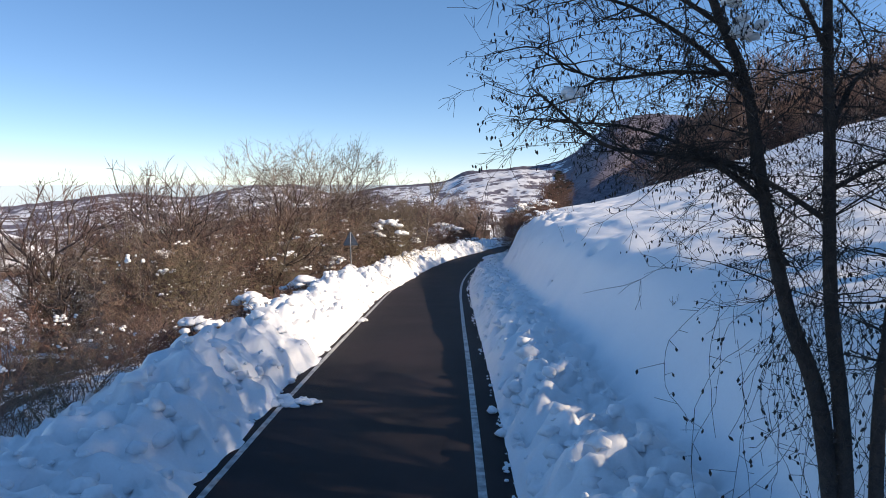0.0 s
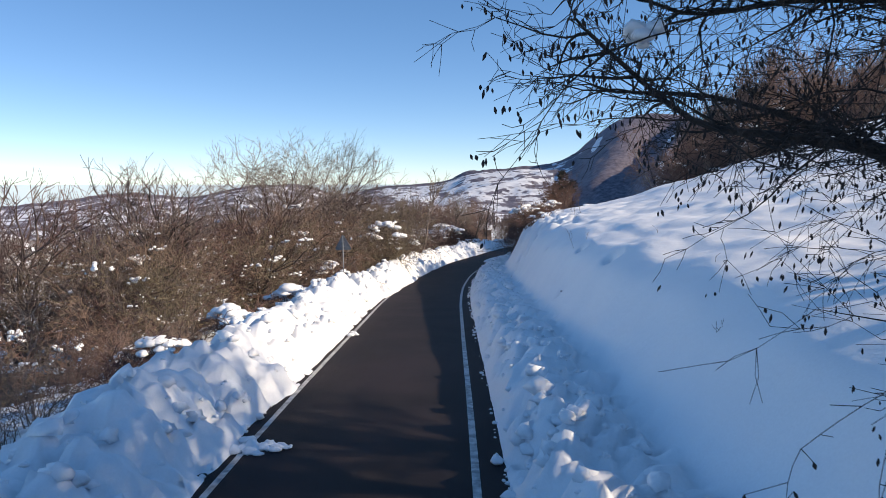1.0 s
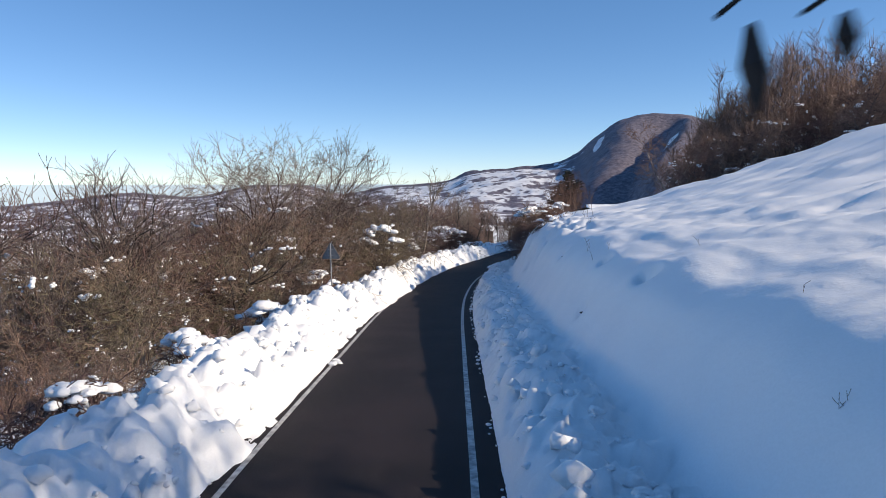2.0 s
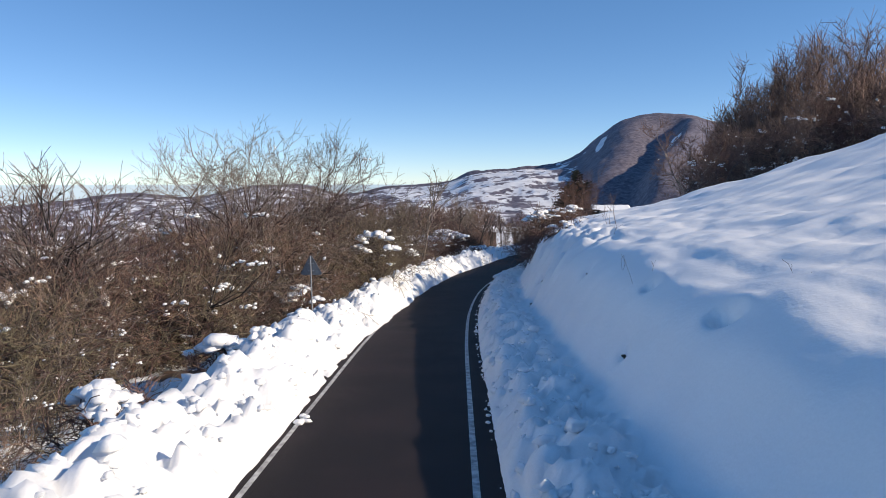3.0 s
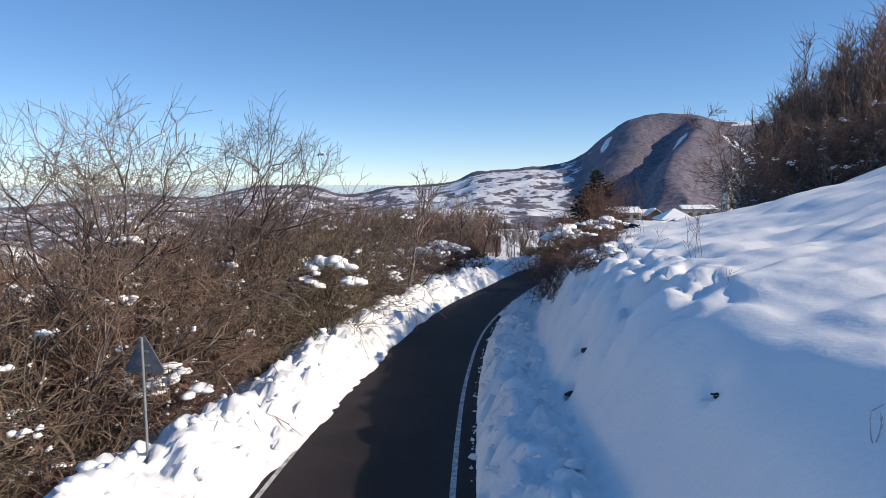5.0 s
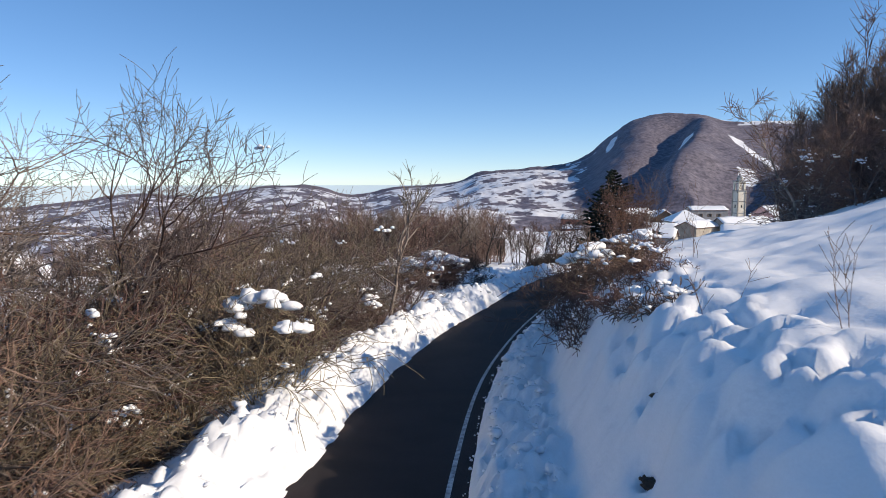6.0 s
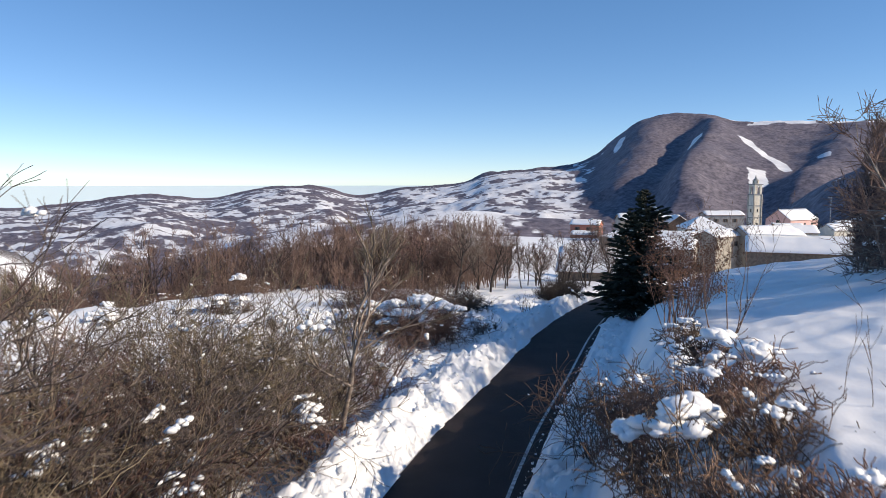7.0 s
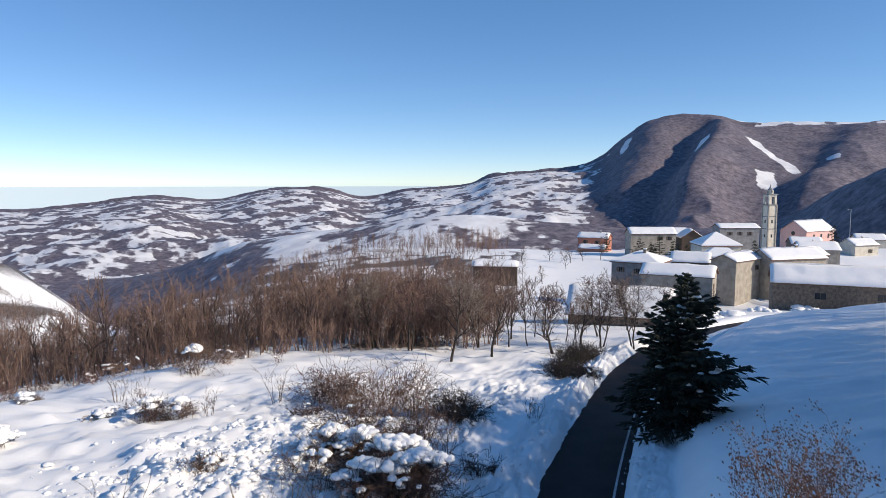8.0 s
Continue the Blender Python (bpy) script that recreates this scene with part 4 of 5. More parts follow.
def cheap_tree(g, segs, x, y, h, arms, r, crooked=False):
    """A plain bare tree among many."""
    z = float(ground_height(np.array([x]), np.array([y]), False)[0][0])
    lx, ly = g.gauss(0, 0.6), g.gauss(0, 0.6)
    way = [Vector((x, y, z - 0.3)), Vector((x + lx * 0.5 + g.gauss(0, 0.3), y + ly * 0.5 + g.gauss(0, 0.3), z + h * 0.5)), Vector((x + lx, y + ly, z + h * 0.94))]
    segs.append((*way[0], *way[1], 0.075, 0.05))
    segs.append((*way[1], *way[2], 0.05, 0.015))
    for k in range(arms):
        t, b = g.uniform(0.12, 0.98), g.uniform(0, 6.28)
        p = way[0].lerp(way[1], t * 2) if t < 0.5 else way[1].lerp(way[2], t * 2 - 1)
        L = min(h, 9) * (0.12 + 0.2 * (1 - t)) * g.uniform(0.6, 1.2)
        q = p + Vector((math.cos(b) * 0.6, math.sin(b) * 0.6, g.uniform(0.2, 1.0))) * L
        segs.append((*p, *q, r, r * 0.5))
        for _ in range(3 if crooked else 2):
            m_ = p.lerp(q, g.uniform(0.3, 1.0))
            segs.append((*m_, *(m_ + Vector((g.gauss(0, 0.4), g.gauss(0, 0.4), g.uniform(0.1, 1.1))) * (0.5 + 0.08 * h)), r * 0.6, r * 0.3))


g = random.Random(15)
segs = []
for n in range(300):
    y = g.uniform(84, 168)
    e = g.random() ** 1.3 * 34
    x = max(7.0 + 0.6 * (y - 62.5), 3.4 + 0.49 * (y - 42.0)) + e
    cheap_tree(g, segs, x, y, min(14, 9 + 0.8 * e) * g.uniform(0.8, 1.15), 24, 0.042, True)
for n in range(170):
    x, y = g.uniform(46, 72), g.uniform(92, 140)
    cheap_tree(g, segs, max(x, 3.4 + 0.49 * (y - 42.0) + 6), y, g.uniform(10, 13.5), 26, 0.042, True)
for n in range(110):
    y = g.uniform(72, 100)
    cheap_tree(g, segs, 48 + g.random() * 40 - (y - 70) * 0.2, y, g.uniform(8, 12), 24, 0.042, True)
for n in range(110):
    x, y = g.uniform(31, 46), g.uniform(86, 112)
    if x > 3.4 + 0.49 * (y - 42.0):
        cheap_tree(g, segs, x, y, min(17, 10 + 0.7 * (x - 31)) * g.uniform(0.85, 1.1), 34, 0.045, True)
tagged(link("uphill_wood", tubes("wood", segs, 3), WOODLAND), "dense bare wood on the hill above the field", "wood", kind="stuff")


# bushes weighed down by snow
def pillow(g, x, y, z, r):
    """A thick drooping patch of snow grown together from uneven lumps."""
    b = g.uniform(0, 6.28)
    rows = []
    for _ in range(11):
        t, u = g.gauss(0, 0.5) * r, g.gauss(0, 0.3) * r
        rows.append((x + math.cos(b) * t - math.sin(b) * u, y + math.sin(b) * t + math.cos(b) * u, z - 0.3 * t * t / r - 0.4 * u * u / r + g.gauss(0, 0.05) * r, r * g.uniform(0.26, 0.52)))
    return blobs("cap", rows, g, 0.62, 6, 9)


def laden_bush(x, y, width, height, seed, mat=TWIG_RED, cap=0.8, label="dark tangled bush weighed down by thick snow", stems=44, lie=False):
    g = random.Random(seed)
    segs = []
    for _ in range(110 if cap > 1.3 else 150 if mat == BARK else stems):
        b, t = g.uniform(0, 6.28), g.uniform(0.05, min(1.1, math.atan2(width * 0.6, height)))
        p = (math.cos(b) * width * 0.3 * g.random(), math.sin(b) * width * 0.3 * g.random(), -0.3)
        grow(g, segs, p, (math.cos(b) * math.sin(t), math.sin(b) * math.sin(t), math.cos(t)), min(height, width * 0.8) * g.uniform(0.75, 1.1) if lie else height * g.uniform(0.8, 1.2), 0.02, 1, 0.28, -0.06, 10, 0.34, 0.95, 6)
    segs = np.array(segs)
    segs[:, 6:] = np.maximum(segs[:, 6:], 0.012)
    ob = empty("snow_laden_bush")
    link("branchwork", tubes("stems", segs, 3), mat, ob)["kind"] = "stuff"
    big = cap > 1.3
    for n in range(12 if big else 1 + int(cap * 4)):
        b, k = g.uniform(0, 6.28), (0.0 if n == 0 else math.sqrt(g.random()) * 0.42)
        if big:                                     # snow lies on the crown and slides down behind
            b = g.uniform(-0.35, math.pi + 0.35)
            k = n / 12 * 0.5
        cx, cy, cz = math.cos(b) * k * width, math.sin(b) * k * width * 0.8, height * (0.92 - 1.3 * k * k) + g.uniform(-0.1, 0.05)
        r = g.uniform(0.5, 0.85) if big else width * cap * g.uniform(0.13, 0.30) * (1.3 if n == 0 else 1.0)
        link("snow_cap", pillow(g, cx, cy, cz - 0.1, r), SNOW, ob)
    for n in range(5 if big else 0):                # small clumps caught lower down
        b, k = g.uniform(-2.8, -0.3), g.uniform(0.25, 0.5)
        link("snow_cap", pillow(g, math.cos(b) * k * width, math.sin(b) * k * width, height * g.uniform(0.25, 0.65), g.uniform(0.18, 0.34)), SNOW, ob)
    link("caught_snow", blobs("snow", caught(g, segs[segs[:, 5] > 0.3], 3, 1.2), g, 0.75, 4, 7), SNOW, ob)["kind"] = "stuff"
    tagged(ob, label, "bush", "snow-laden bushes")
    return stand(ob, x, y, g.uniform(-20, 20) if big else g.uniform(0, 360))


for n, (x, y, w, top, m, c) in enumerate((      # place, width, height of the top
        (-4.8, 58.4, 3.8, 1.9, TWIG_OLIVE, 0.9), (-6.4, 32.0, 2.2, 0.3, TWIG, 0.9), (0.9, 97.2, 3.2, -1.1, TWIG_DARK, 1.5), (-0.5, 98.4, 3.4, -0.9, TWIG_DARK, 1.5), (-1.6, 97.2, 3.0, -1.7, TWIG_DARK, 1.5), (-2.9, 102.5, 3.0, -1.9, TWIG_DARK, 1.4), (-5.0, 103.6, 2.8, -2.3, TWIG_DARK, 1.4), (6.9, 62.6, 2.8, 2.9, TWIG_DARK, 0.75), (7.2, 54.8, 2.2, 2.6, TWIG_DARK, 0.6),
        (9.7, 66.2, 3.2, 3.2, TWIG_RED, 0.8), (8.2, 58.8, 2.2, 3.0, TWIG_RED, 0.4), (6.1, 60.5, 1.8, 1.2, TWIG_RED, 0.1), (6.8, 64.5, 2.0, 1.6, TWIG_RED, 0.2), (7.6, 69.5, 2.6, 1.6, TWIG_DARK, 0.4), (6.6, 57.5, 1.8, 1.8, TWIG_RED, 0.1), (7.4, 60.2, 2.0, 2.6, TWIG_RED, 0.2), (8.2, 65.0, 2.4, 3.0, TWIG_RED, 0.4),
        (7.6, 67.5, 2.0, 1.7, TWIG_RED, 0.2), (7.2, 73.0, 2.4, 0.4, TWIG_DARK, 0.3), (-4.6, 99.0, 4.2, -2.0, TWIG_DARK, 0.6), (-1.5, 103.5, 4.4, -1.6, TWIG_DARK, 0.2), (-4.2, 105.5, 4.0, -1.4, TWIG_DARK, 0.2), (2.6, 111.5, 3.4, -2.6, BARK, 0.2), (0.2, 106.5, 3.2, -1.8, TWIG_RED, 0.1), (-3.0, 113.0, 2.4, -1.6, TWIG_RED, 0.1), (-1.0, 114.5, 2.6, -1.4, TWIG, 0.1), (-5.2, 114.0, 2.4, -1.8, TWIG, 0.15), (-6.8, 116.0, 2.2, -2.2, TWIG_DARK, 0.1), (-8.6, 117.5, 2.2, -2.6, TWIG_RED, 0.1), (14.6, 137.0, 3.4, -5.0, BARK, 0.1), (16.5, 141.0, 3.4, -5.6, BARK, 0.1), (-7.6, 27.0, 2.0, 0.4, TWIG, 0.9),
        (-7.5, 20.5, 2.2, 0.8, TWIG, 0.8), (-20.7, 112.0, 3.2, -3.4, TWIG_DARK, 1.0), (-18.6, 112.6, 2.6, -3.6, TWIG_DARK, 0.9), (-24.3, 130.0, 2.6, -3.6, TWIG_DARK, 1.1), (-36, 111, 3.6, -4.6, TWIG_DARK, 0.9), (-7.0, 45.5, 2.0, 0.0, TWIG, 0.9), (-5.0, 66.0, 2.4, 0.0, TWIG, 0.6), (-28, 106, 3.6, -5.2, TWIG_DARK, 0.8), (8.8, 62.5, 2.2, 3.0, TWIG_DARK, 0.4),
        (-3.2, 74.0, 2.4, -1.0, TWIG, 0.7), (14.2, 127.0, 3.8, -4.6, BARK, 0.12), (12.6, 131.0, 3.4, -5.0, BARK, 0.12), (-8.5, 112.0, 3.4, -3.6, TWIG_DARK, 0.2), (-12, 101, 3.0, -3.6, TWIG_DARK, 0.5), (-24, 112, 3.0, -5.4, TWIG_DARK, 0.6),
        (-34, 118, 3.4, -7.0, TWIG_DARK, 0.6), (11.2, 76.0, 2.2, 0.6, TWIG_DARK, 0.5), (10.2, 70.5, 2.2, 1.4, TWIG_DARK, 0.7), (4.2, 101.5, 2.6, -3.2, TWIG_DARK, 0.5))):
    h = max(0.9, top - ground_at(x, y))
    laden_bush(x, y, w, h, 200 + n, m, c, lie=c > 1.3)

# leafy saplings beside the road, and bare ones in the field
def sapling(x, y, height, seed, leafy, label, stems=7):
    g = random.Random(seed)
    segs, tips, leaves = [], [], []
    for _ in range(stems):
        b, t = g.uniform(0, 6.28), g.uniform(0.03, 0.3)
        grow(g, segs, (0.3 * math.cos(b), 0.3 * math.sin(b), -0.3), (math.cos(b) * math.sin(t), math.sin(b) * math.sin(t), math.cos(t)), height * g.uniform(0.7, 1), (0.03 if stems > 3 else 0.012) if height > 1.2 else 0.008, 2 if height > 1.2 and stems > 3 else 1, 0.1, 0.06, 5 if height > 1.2 else 2, 0.36, 0.7, 6, tips)
    for p in tips:
        for _ in range(leafy):
            if g.random() < 0.5:
                q = p + Vector((g.gauss(0, 0.12), g.gauss(0, 0.12), g.gauss(0, 0.12)))
                f = q + Vector((g.gauss(0, 0.05), g.gauss(0, 0.05), -0.05))
                leaves.append((*q, *((q + f) / 2), 0.007, 0.034))
                leaves.append((*((q + f) / 2), *f, 0.034, 0.006))
    s_ = np.array(segs)
    s_[:, 6:] = np.maximum(s_[:, 6:], 0.006 if height > 1.2 else 0.004)
    ob = empty("sapling")
    cut = [n_ for n_ in range(len(s_)) if s_[n_, 2] < -0.29] + [len(s_)]
    for i, j in zip(cut, cut[1:]):
        link("stem", tubes("stem", s_[i:j], 3), TWIG_RED if leafy else TWIG_DARK, ob)
    if leaves:
        link("leaf", tubes("leaves", leaves, 3), LEAF, ob, "withered brown oak leaves")["kind"] = "stuff"
    return stand(tagged(ob, label, "sapling"), x, y)


sapling(12.8, 82.0, 4.0, 301, 7, "young oak holding withered brown leaves", 12)
sapling(14.4, 84.5, 3.8, 302, 6, "young oak holding withered brown leaves", 12)
sapling(11.5, 79.0, 3.6, 303, 7, "low young oak with withered brown leaves", 12)
sapling(12.0, 74.5, 4.5, 304, 0, "thin bare sapling beside the road", 5)
for n, (x, y, h) in enumerate(((8.6, 47.5, 1.6), (9.2, 49.0, 1.9), (8.0, 52.5, 1.8), (5.0, 15.2, 0.6), (5.7, 31.8, 0.7), (6.0, 34.0, 0.6), (7.1, 26.0, 0.6), (6.4, 18.6, 0.5), (10.3, 60.5, 2.6), (11.0, 64.0, 2.8), (7.2, 43.0, 0.9))):
    sapling(x, y, h, 320 + n, 0, "thin bare twigs sticking out of the snow", 2)
for n, (x, y, h) in enumerate(((8.2, 113.5, 1.8), (-16, 112, 2.2), (-12, 116, 2.6), (-22, 114, 2.4), (-26, 118, 2.2), (-9, 118, 2.4), (0.5, 104.5, 3.2), (-4.2, 105, 3.0), (1.8, 101.5, 3.2))):
    sapling(x, y, h, 340 + n, 0, "thin bare bush standing in the snowfield", 7)

# trees of the meadow beyond the bend
for n, (x, y, h, t) in enumerate(((5.9, 141.5, 9.5, 1), (1.2, 139.5, 11, 1), (20.5, 152, 9.5, 2), (24, 149, 10, 2), (17.5, 150, 7.5, 1), (13.5, 146, 6, 1), (30.5, 158, 8.5, 1), (4.5, 150, 9, 2), (-4, 146, 9.5, 2), (9, 158, 8.5, 2), (22, 162, 9, 2), (-9, 149, 10, 2), (14, 160, 8, 2), (28, 170, 8, 2))):
    stand(tree("bare_tree", 400 + n, (BARK, TWIG_GREY if n % 2 else TWIG), "bare orchard tree standing in the snowy meadow", "meadow trees", height=h, stems=t, thick=0.2 if t == 1 else 0.14, kids=4, depth=3, crown=0.3, fine=3.0, open_=0.75), x, y, n * 50, 1.0, 0.2)


# bare wood on the far side of the meadow
kinds = [tree("bare_tree", 80 + n, ((BARK, TWIG_GREY, BARK)[n], (WOODLAND, TWIG_RED, WOODLAND)[n]), "bare brown tree in the hillside wood", "hillside wood", forked=True, height=(9, 8, 10)[n], stems=1 + n % 2, thick=0.12, depth=4, spread=0.42, bole=0.3, thin=0.026, limbs=4) for n in range(3)]
places = []
for n in range(74):
    x = rng.uniform(-80, -4)
    y = 150 + 0.25 * min(0, x + 8) + 0.1 * x + 7 * float(vnoise(x * 0.09, 3.0, 66)) + rng.random() ** 1.6 * 45
    places.append((x, y, rng.uniform(0.6, 1.2) * (1 - 0.35 * float(step(-40, -85, x)))))
for n in range(46):                                 # copse between the meadow and the road
    x, y = rng.uniform(-22, 20), rng.uniform(147, 200)
    if x < float(road_x(y)) - 9 and not (x > 15 and 166 < y < 192):
        places.append((x, y, rng.uniform(0.5, 0.95)))
scatter(kinds, places, 0.2)
for n in range(46):                                 # low growth before the wood
    x = rng.uniform(-62, -16)
    laden_bush(x, 133 + 0.35 * (x + 30) + rng.gauss(0, 3.5), rng.uniform(1.2, 2.4), rng.uniform(1.0, 2.6), 600 + n, (TWIG_RED, TWIG, TWIG_DARK)[n % 3], 0.05, "low bare brown bush at the edge of the wood", 10)
g = random.Random(5)
segs = []
for n in range(2400):
    y = 146 + 270 * g.random() ** 2.1
    lo = float(curve([150, 180, 230, 360, 415, 430], [-150, -140, -124, -80, -40, 10], y))
    x = lo + (float(curve([146, 160, 230, 300, 430], [-12, 2, 12, 0, 30], y)) - lo) * g.random()
    y += 0.25 * min(0, x + 8) * step(190, 150, y)
    cheap_tree(g, segs, x, float(y), (g.uniform(2, 5) if n % 3 == 0 else g.uniform(6, 12)) * (1 - 0.45 * float(step(-35, -85, x))), 19, 0.036)
for n in range(1300):
    x = g.uniform(-95, 4)
    y = 150 + 0.25 * min(0, x + 8) + 0.1 * x + g.uniform(-3, 34)
    cheap_tree(g, segs, x, y, g.uniform(1.0, 3.8), 8, 0.034)
for n in range(360):
    x, y = g.uniform(-26, 7), 150 + 52 * g.random() ** 1.4
    cheap_tree(g, segs, x, y, g.uniform(5, 10.5), 22, 0.036)
wood_me = tubes("wood", segs, 3)
tagged(link("far_wood", wood_me, WOODLAND), "dense bare brown wood on the valley slope", "wood", kind="stuff")


# ---------------------------------------------------------------- spruce
def spruce(name, height, radius, seed, label, whorls=24, per=9, sprays=16, snow=40, fine=1.0):
    g = random.Random(seed)
    wood = [(0, 0, -0.5, 0, 0, height * 0.5, 0.2 * height / 12, 0.12 * height / 12), (0, 0, height * 0.5, 0, 0, height, 0.12 * height / 12, 0.02)]
    need, lumps = [], []
    for w in range(whorls):
        t = w / (whorls - 1)
        z = height * (0.05 + 0.93 * t)
        R = radius * (1 - t) ** 0.7 * g.uniform(0.72, 1.12) + 0.2
        for k in range(per):
            b = g.uniform(0, 6.28)
            L = R * g.uniform(0.55, 1.2) * (1 + 0.3 * math.sin(b + seed + w * 0.5))
            pts, p = [], Vector((0, 0, z))
            d = Vector((math.cos(b), math.sin(b), 0.25 + 0.5 * t - 0.1))
            for i in range(5):
                pts.append(p.copy())
                p = p + d.normalized() * L / 5
                d.z += -0.16 + 0.09 * i
            pts.append(p)
            for i in range(5):
                wood.append((*pts[i], *pts[i + 1], 0.028 * (1 - i / 6), 0.028 * (1 - (i + 1) / 6)))
            for _ in range(sprays):
                s = g.uniform(0.12, 1) ** 0.8 * 4.99
                q = pts[int(s)].lerp(pts[int(s) + 1], s - int(s))
                l = L * 0.26 * g.uniform(0.6, 1.2) * (1.15 - 0.5 * s / 5) + 0.12
                b2 = b + g.choice((-1, 1)) * g.uniform(0.3, 1.1)
                e = q + Vector((math.cos(b2) * l, math.sin(b2) * l, g.uniform(-0.45, 0.05) * l))
                mid = (q + e) / 2
                need.append((*q, *mid, 0.03, 0.065 * fine))
                need.append((*mid, *e, 0.065 * fine, 0.008))
            if t < 0.85 and g.random() < snow / (whorls * per):
                q = pts[g.choice((2, 3, 4))]
                lumps.append((q.x, q.y, q.z + 0.08, g.uniform(0.12, 0.32)))
    ob = empty(name)
    link("trunk", tubes("trunk", wood, 5), BARK, ob)
    link("foliage", tubes("needles", need, 3), NEEDLE, ob)
    if lumps:
        link("caught_snow", blobs("snow", lumps, g, 0.5, 4, 8), SNOW, ob)["kind"] = "stuff"
    return tagged(ob, label, "conifer")


stand(spruce("spruce", 10.8, 3.7, 41, "dark green spruce with bits of snow beside the road", 30, 12, 26, 60, 1.25), 17.9, 109.0, 0, 1.0, 0.1)
stand(spruce("spruce", 9.6, 2.8, 42, "second dark green spruce close behind the first", 24, 9, 18, 24, 1.4), 16.9, 110.3, 60, 1.0, 0.1)
stand(spruce("spruce", 13.0, 3.6, 43, "distant dark green spruce near the village", 18, 8, 12, 0, 2.5), 186.0, 419.0)


# ---------------------------------------------------------------- road sign
sign = empty("road_sign")
bm = bmesh.new()
bmesh.ops.create_cone(bm, cap_ends=True, segments=14, radius1=0.03, radius2=0.03, depth=3.3, matrix=Matrix.Translation((0, 0, 1.15)))
part("post", bm, ZINC, sign)
bm = bmesh.new()
ring = []
for k in range(3):
    b = math.pi / 2 + k * 2 * math.pi / 3
    c = Vector((math.cos(b), 0, math.sin(b))) * 0.44
    for j in range(5):
        e = b + (j - 2) * 0.5
        ring.append(bm.verts.new(c + Vector((math.cos(e), 0, math.sin(e))) * 0.07))
back = bm.faces.new(ring)
out = bmesh.ops.extrude_face_region(bm, geom=[back])
bmesh.ops.translate(bm, vec=(0, 0.02, 0), verts=[v for v in out["geom"] if isinstance(v, bmesh.types.BMVert)])
bmesh.ops.recalc_face_normals(bm, faces=bm.faces[:])
bmesh.ops.translate(bm, vec=(0, 0.045, 2.32), verts=bm.verts[:])
part("plate", bm, SIGN_BACK, sign, "plain grey back of triangular plate")
for z in (2.2, 2.5):
    part("bracket", boxed(-0.12, 0.12, 0.022, 0.046, z - 0.02, z + 0.02, 0.004), ZINC, sign)
sign.matrix_basis = pose(-5.45, 40.2, ground_at(-5.45, 40.2) - 0.08, -1.0, -1.5, -10)
tagged(sign, "triangular road sign seen from its grey back", "road sign")


# ---------------------------------------------------------------- loose snow beside the asphalt
g = random.Random(77)
for side, a0, count in ((1, 2.52, 300), (-1, 2.40, 330)):
    rows = []
    for _ in range(count):
        y = 4 + 100 * g.random() ** 1.4
        r = min(0.2, 0.018 + 0.05 * g.random() ** 2 + (0.1 * g.random() if g.random() < 0.04 else 0))
        a = side * (a0 + abs(g.gauss(0, 0.12 if side > 0 else 0.06)))
        rows.append((float(road_x(y)) + a, y, float(road_z(y)) + r * 0.35, r))
    tagged(link("snow_clods", blobs("clods", rows, g, 0.8, 4, 6), SNOW), "small clods of snow along the asphalt edge", "snow", kind="stuff")
rows = []
for k in range(26):
    t = g.random()
    rows.append((-3.75 + 1.0 * t + g.gauss(0, 0.06), 15.1 + 0.25 * t + g.gauss(0, 0.16 * (1 - t) + 0.03), road_z(15.2) + 0.02, g.uniform(0.08, 0.22) * (1.1 - 0.75 * t)))
tagged(link("snow_spill", blobs("spill", rows, g, 0.5, 5, 8), SNOW), "tongue of slid snow reaching onto the asphalt", "snow", kind="stuff")
rows = [(-3.3 - g.random() * 0.25, 28.7 + g.gauss(0, 0.15), road_z(28.7) + 0.03, g.uniform(0.06, 0.14)) for k in range(9)]
tagged(link("snow_spill", blobs("spill", rows, g, 0.6, 5, 8), SNOW), "small heap of slid snow on the asphalt edge", "snow", kind="stuff")
rows = [(4.3 + g.gauss(0, 0.35), 65.4 + g.gauss(0, 0.5), ground_at(4.4, 65.4) + 0.1 + g.gauss(0, 0.06), g.uniform(0.15, 0.35)) for k in range(16)]
tagged(link("snow_heap", blobs("heap", rows, g, 0.6, 5, 9), SNOW), "heap of thrown snow beside the asphalt", "snow")


# ---------------------------------------------------------------- village
def slab(bm, ridge, eave, x0, x1, lift, thick):
    """One roof slope between a ridge and an eave, each (y, z)."""
    (ya, za), (yb, zb) = ridge, eave
    v = [bm.verts.new(p) for p in ((x0, ya, za + lift), (x1, ya, za + lift), (x1, yb, zb + lift), (x0, yb, zb + lift), (x0, ya, za + lift + thick), (x1, ya, za + lift + thick), (x1, yb, zb + lift + thick), (x0, yb, zb + lift + thick))]
    for f in ((3, 2, 1, 0), (4, 5, 6, 7), (0, 1, 5, 4), (1, 2, 6, 5), (2, 3, 7, 6), (3, 0, 4, 7)):
        bm.faces.new([v[i] for i in f])


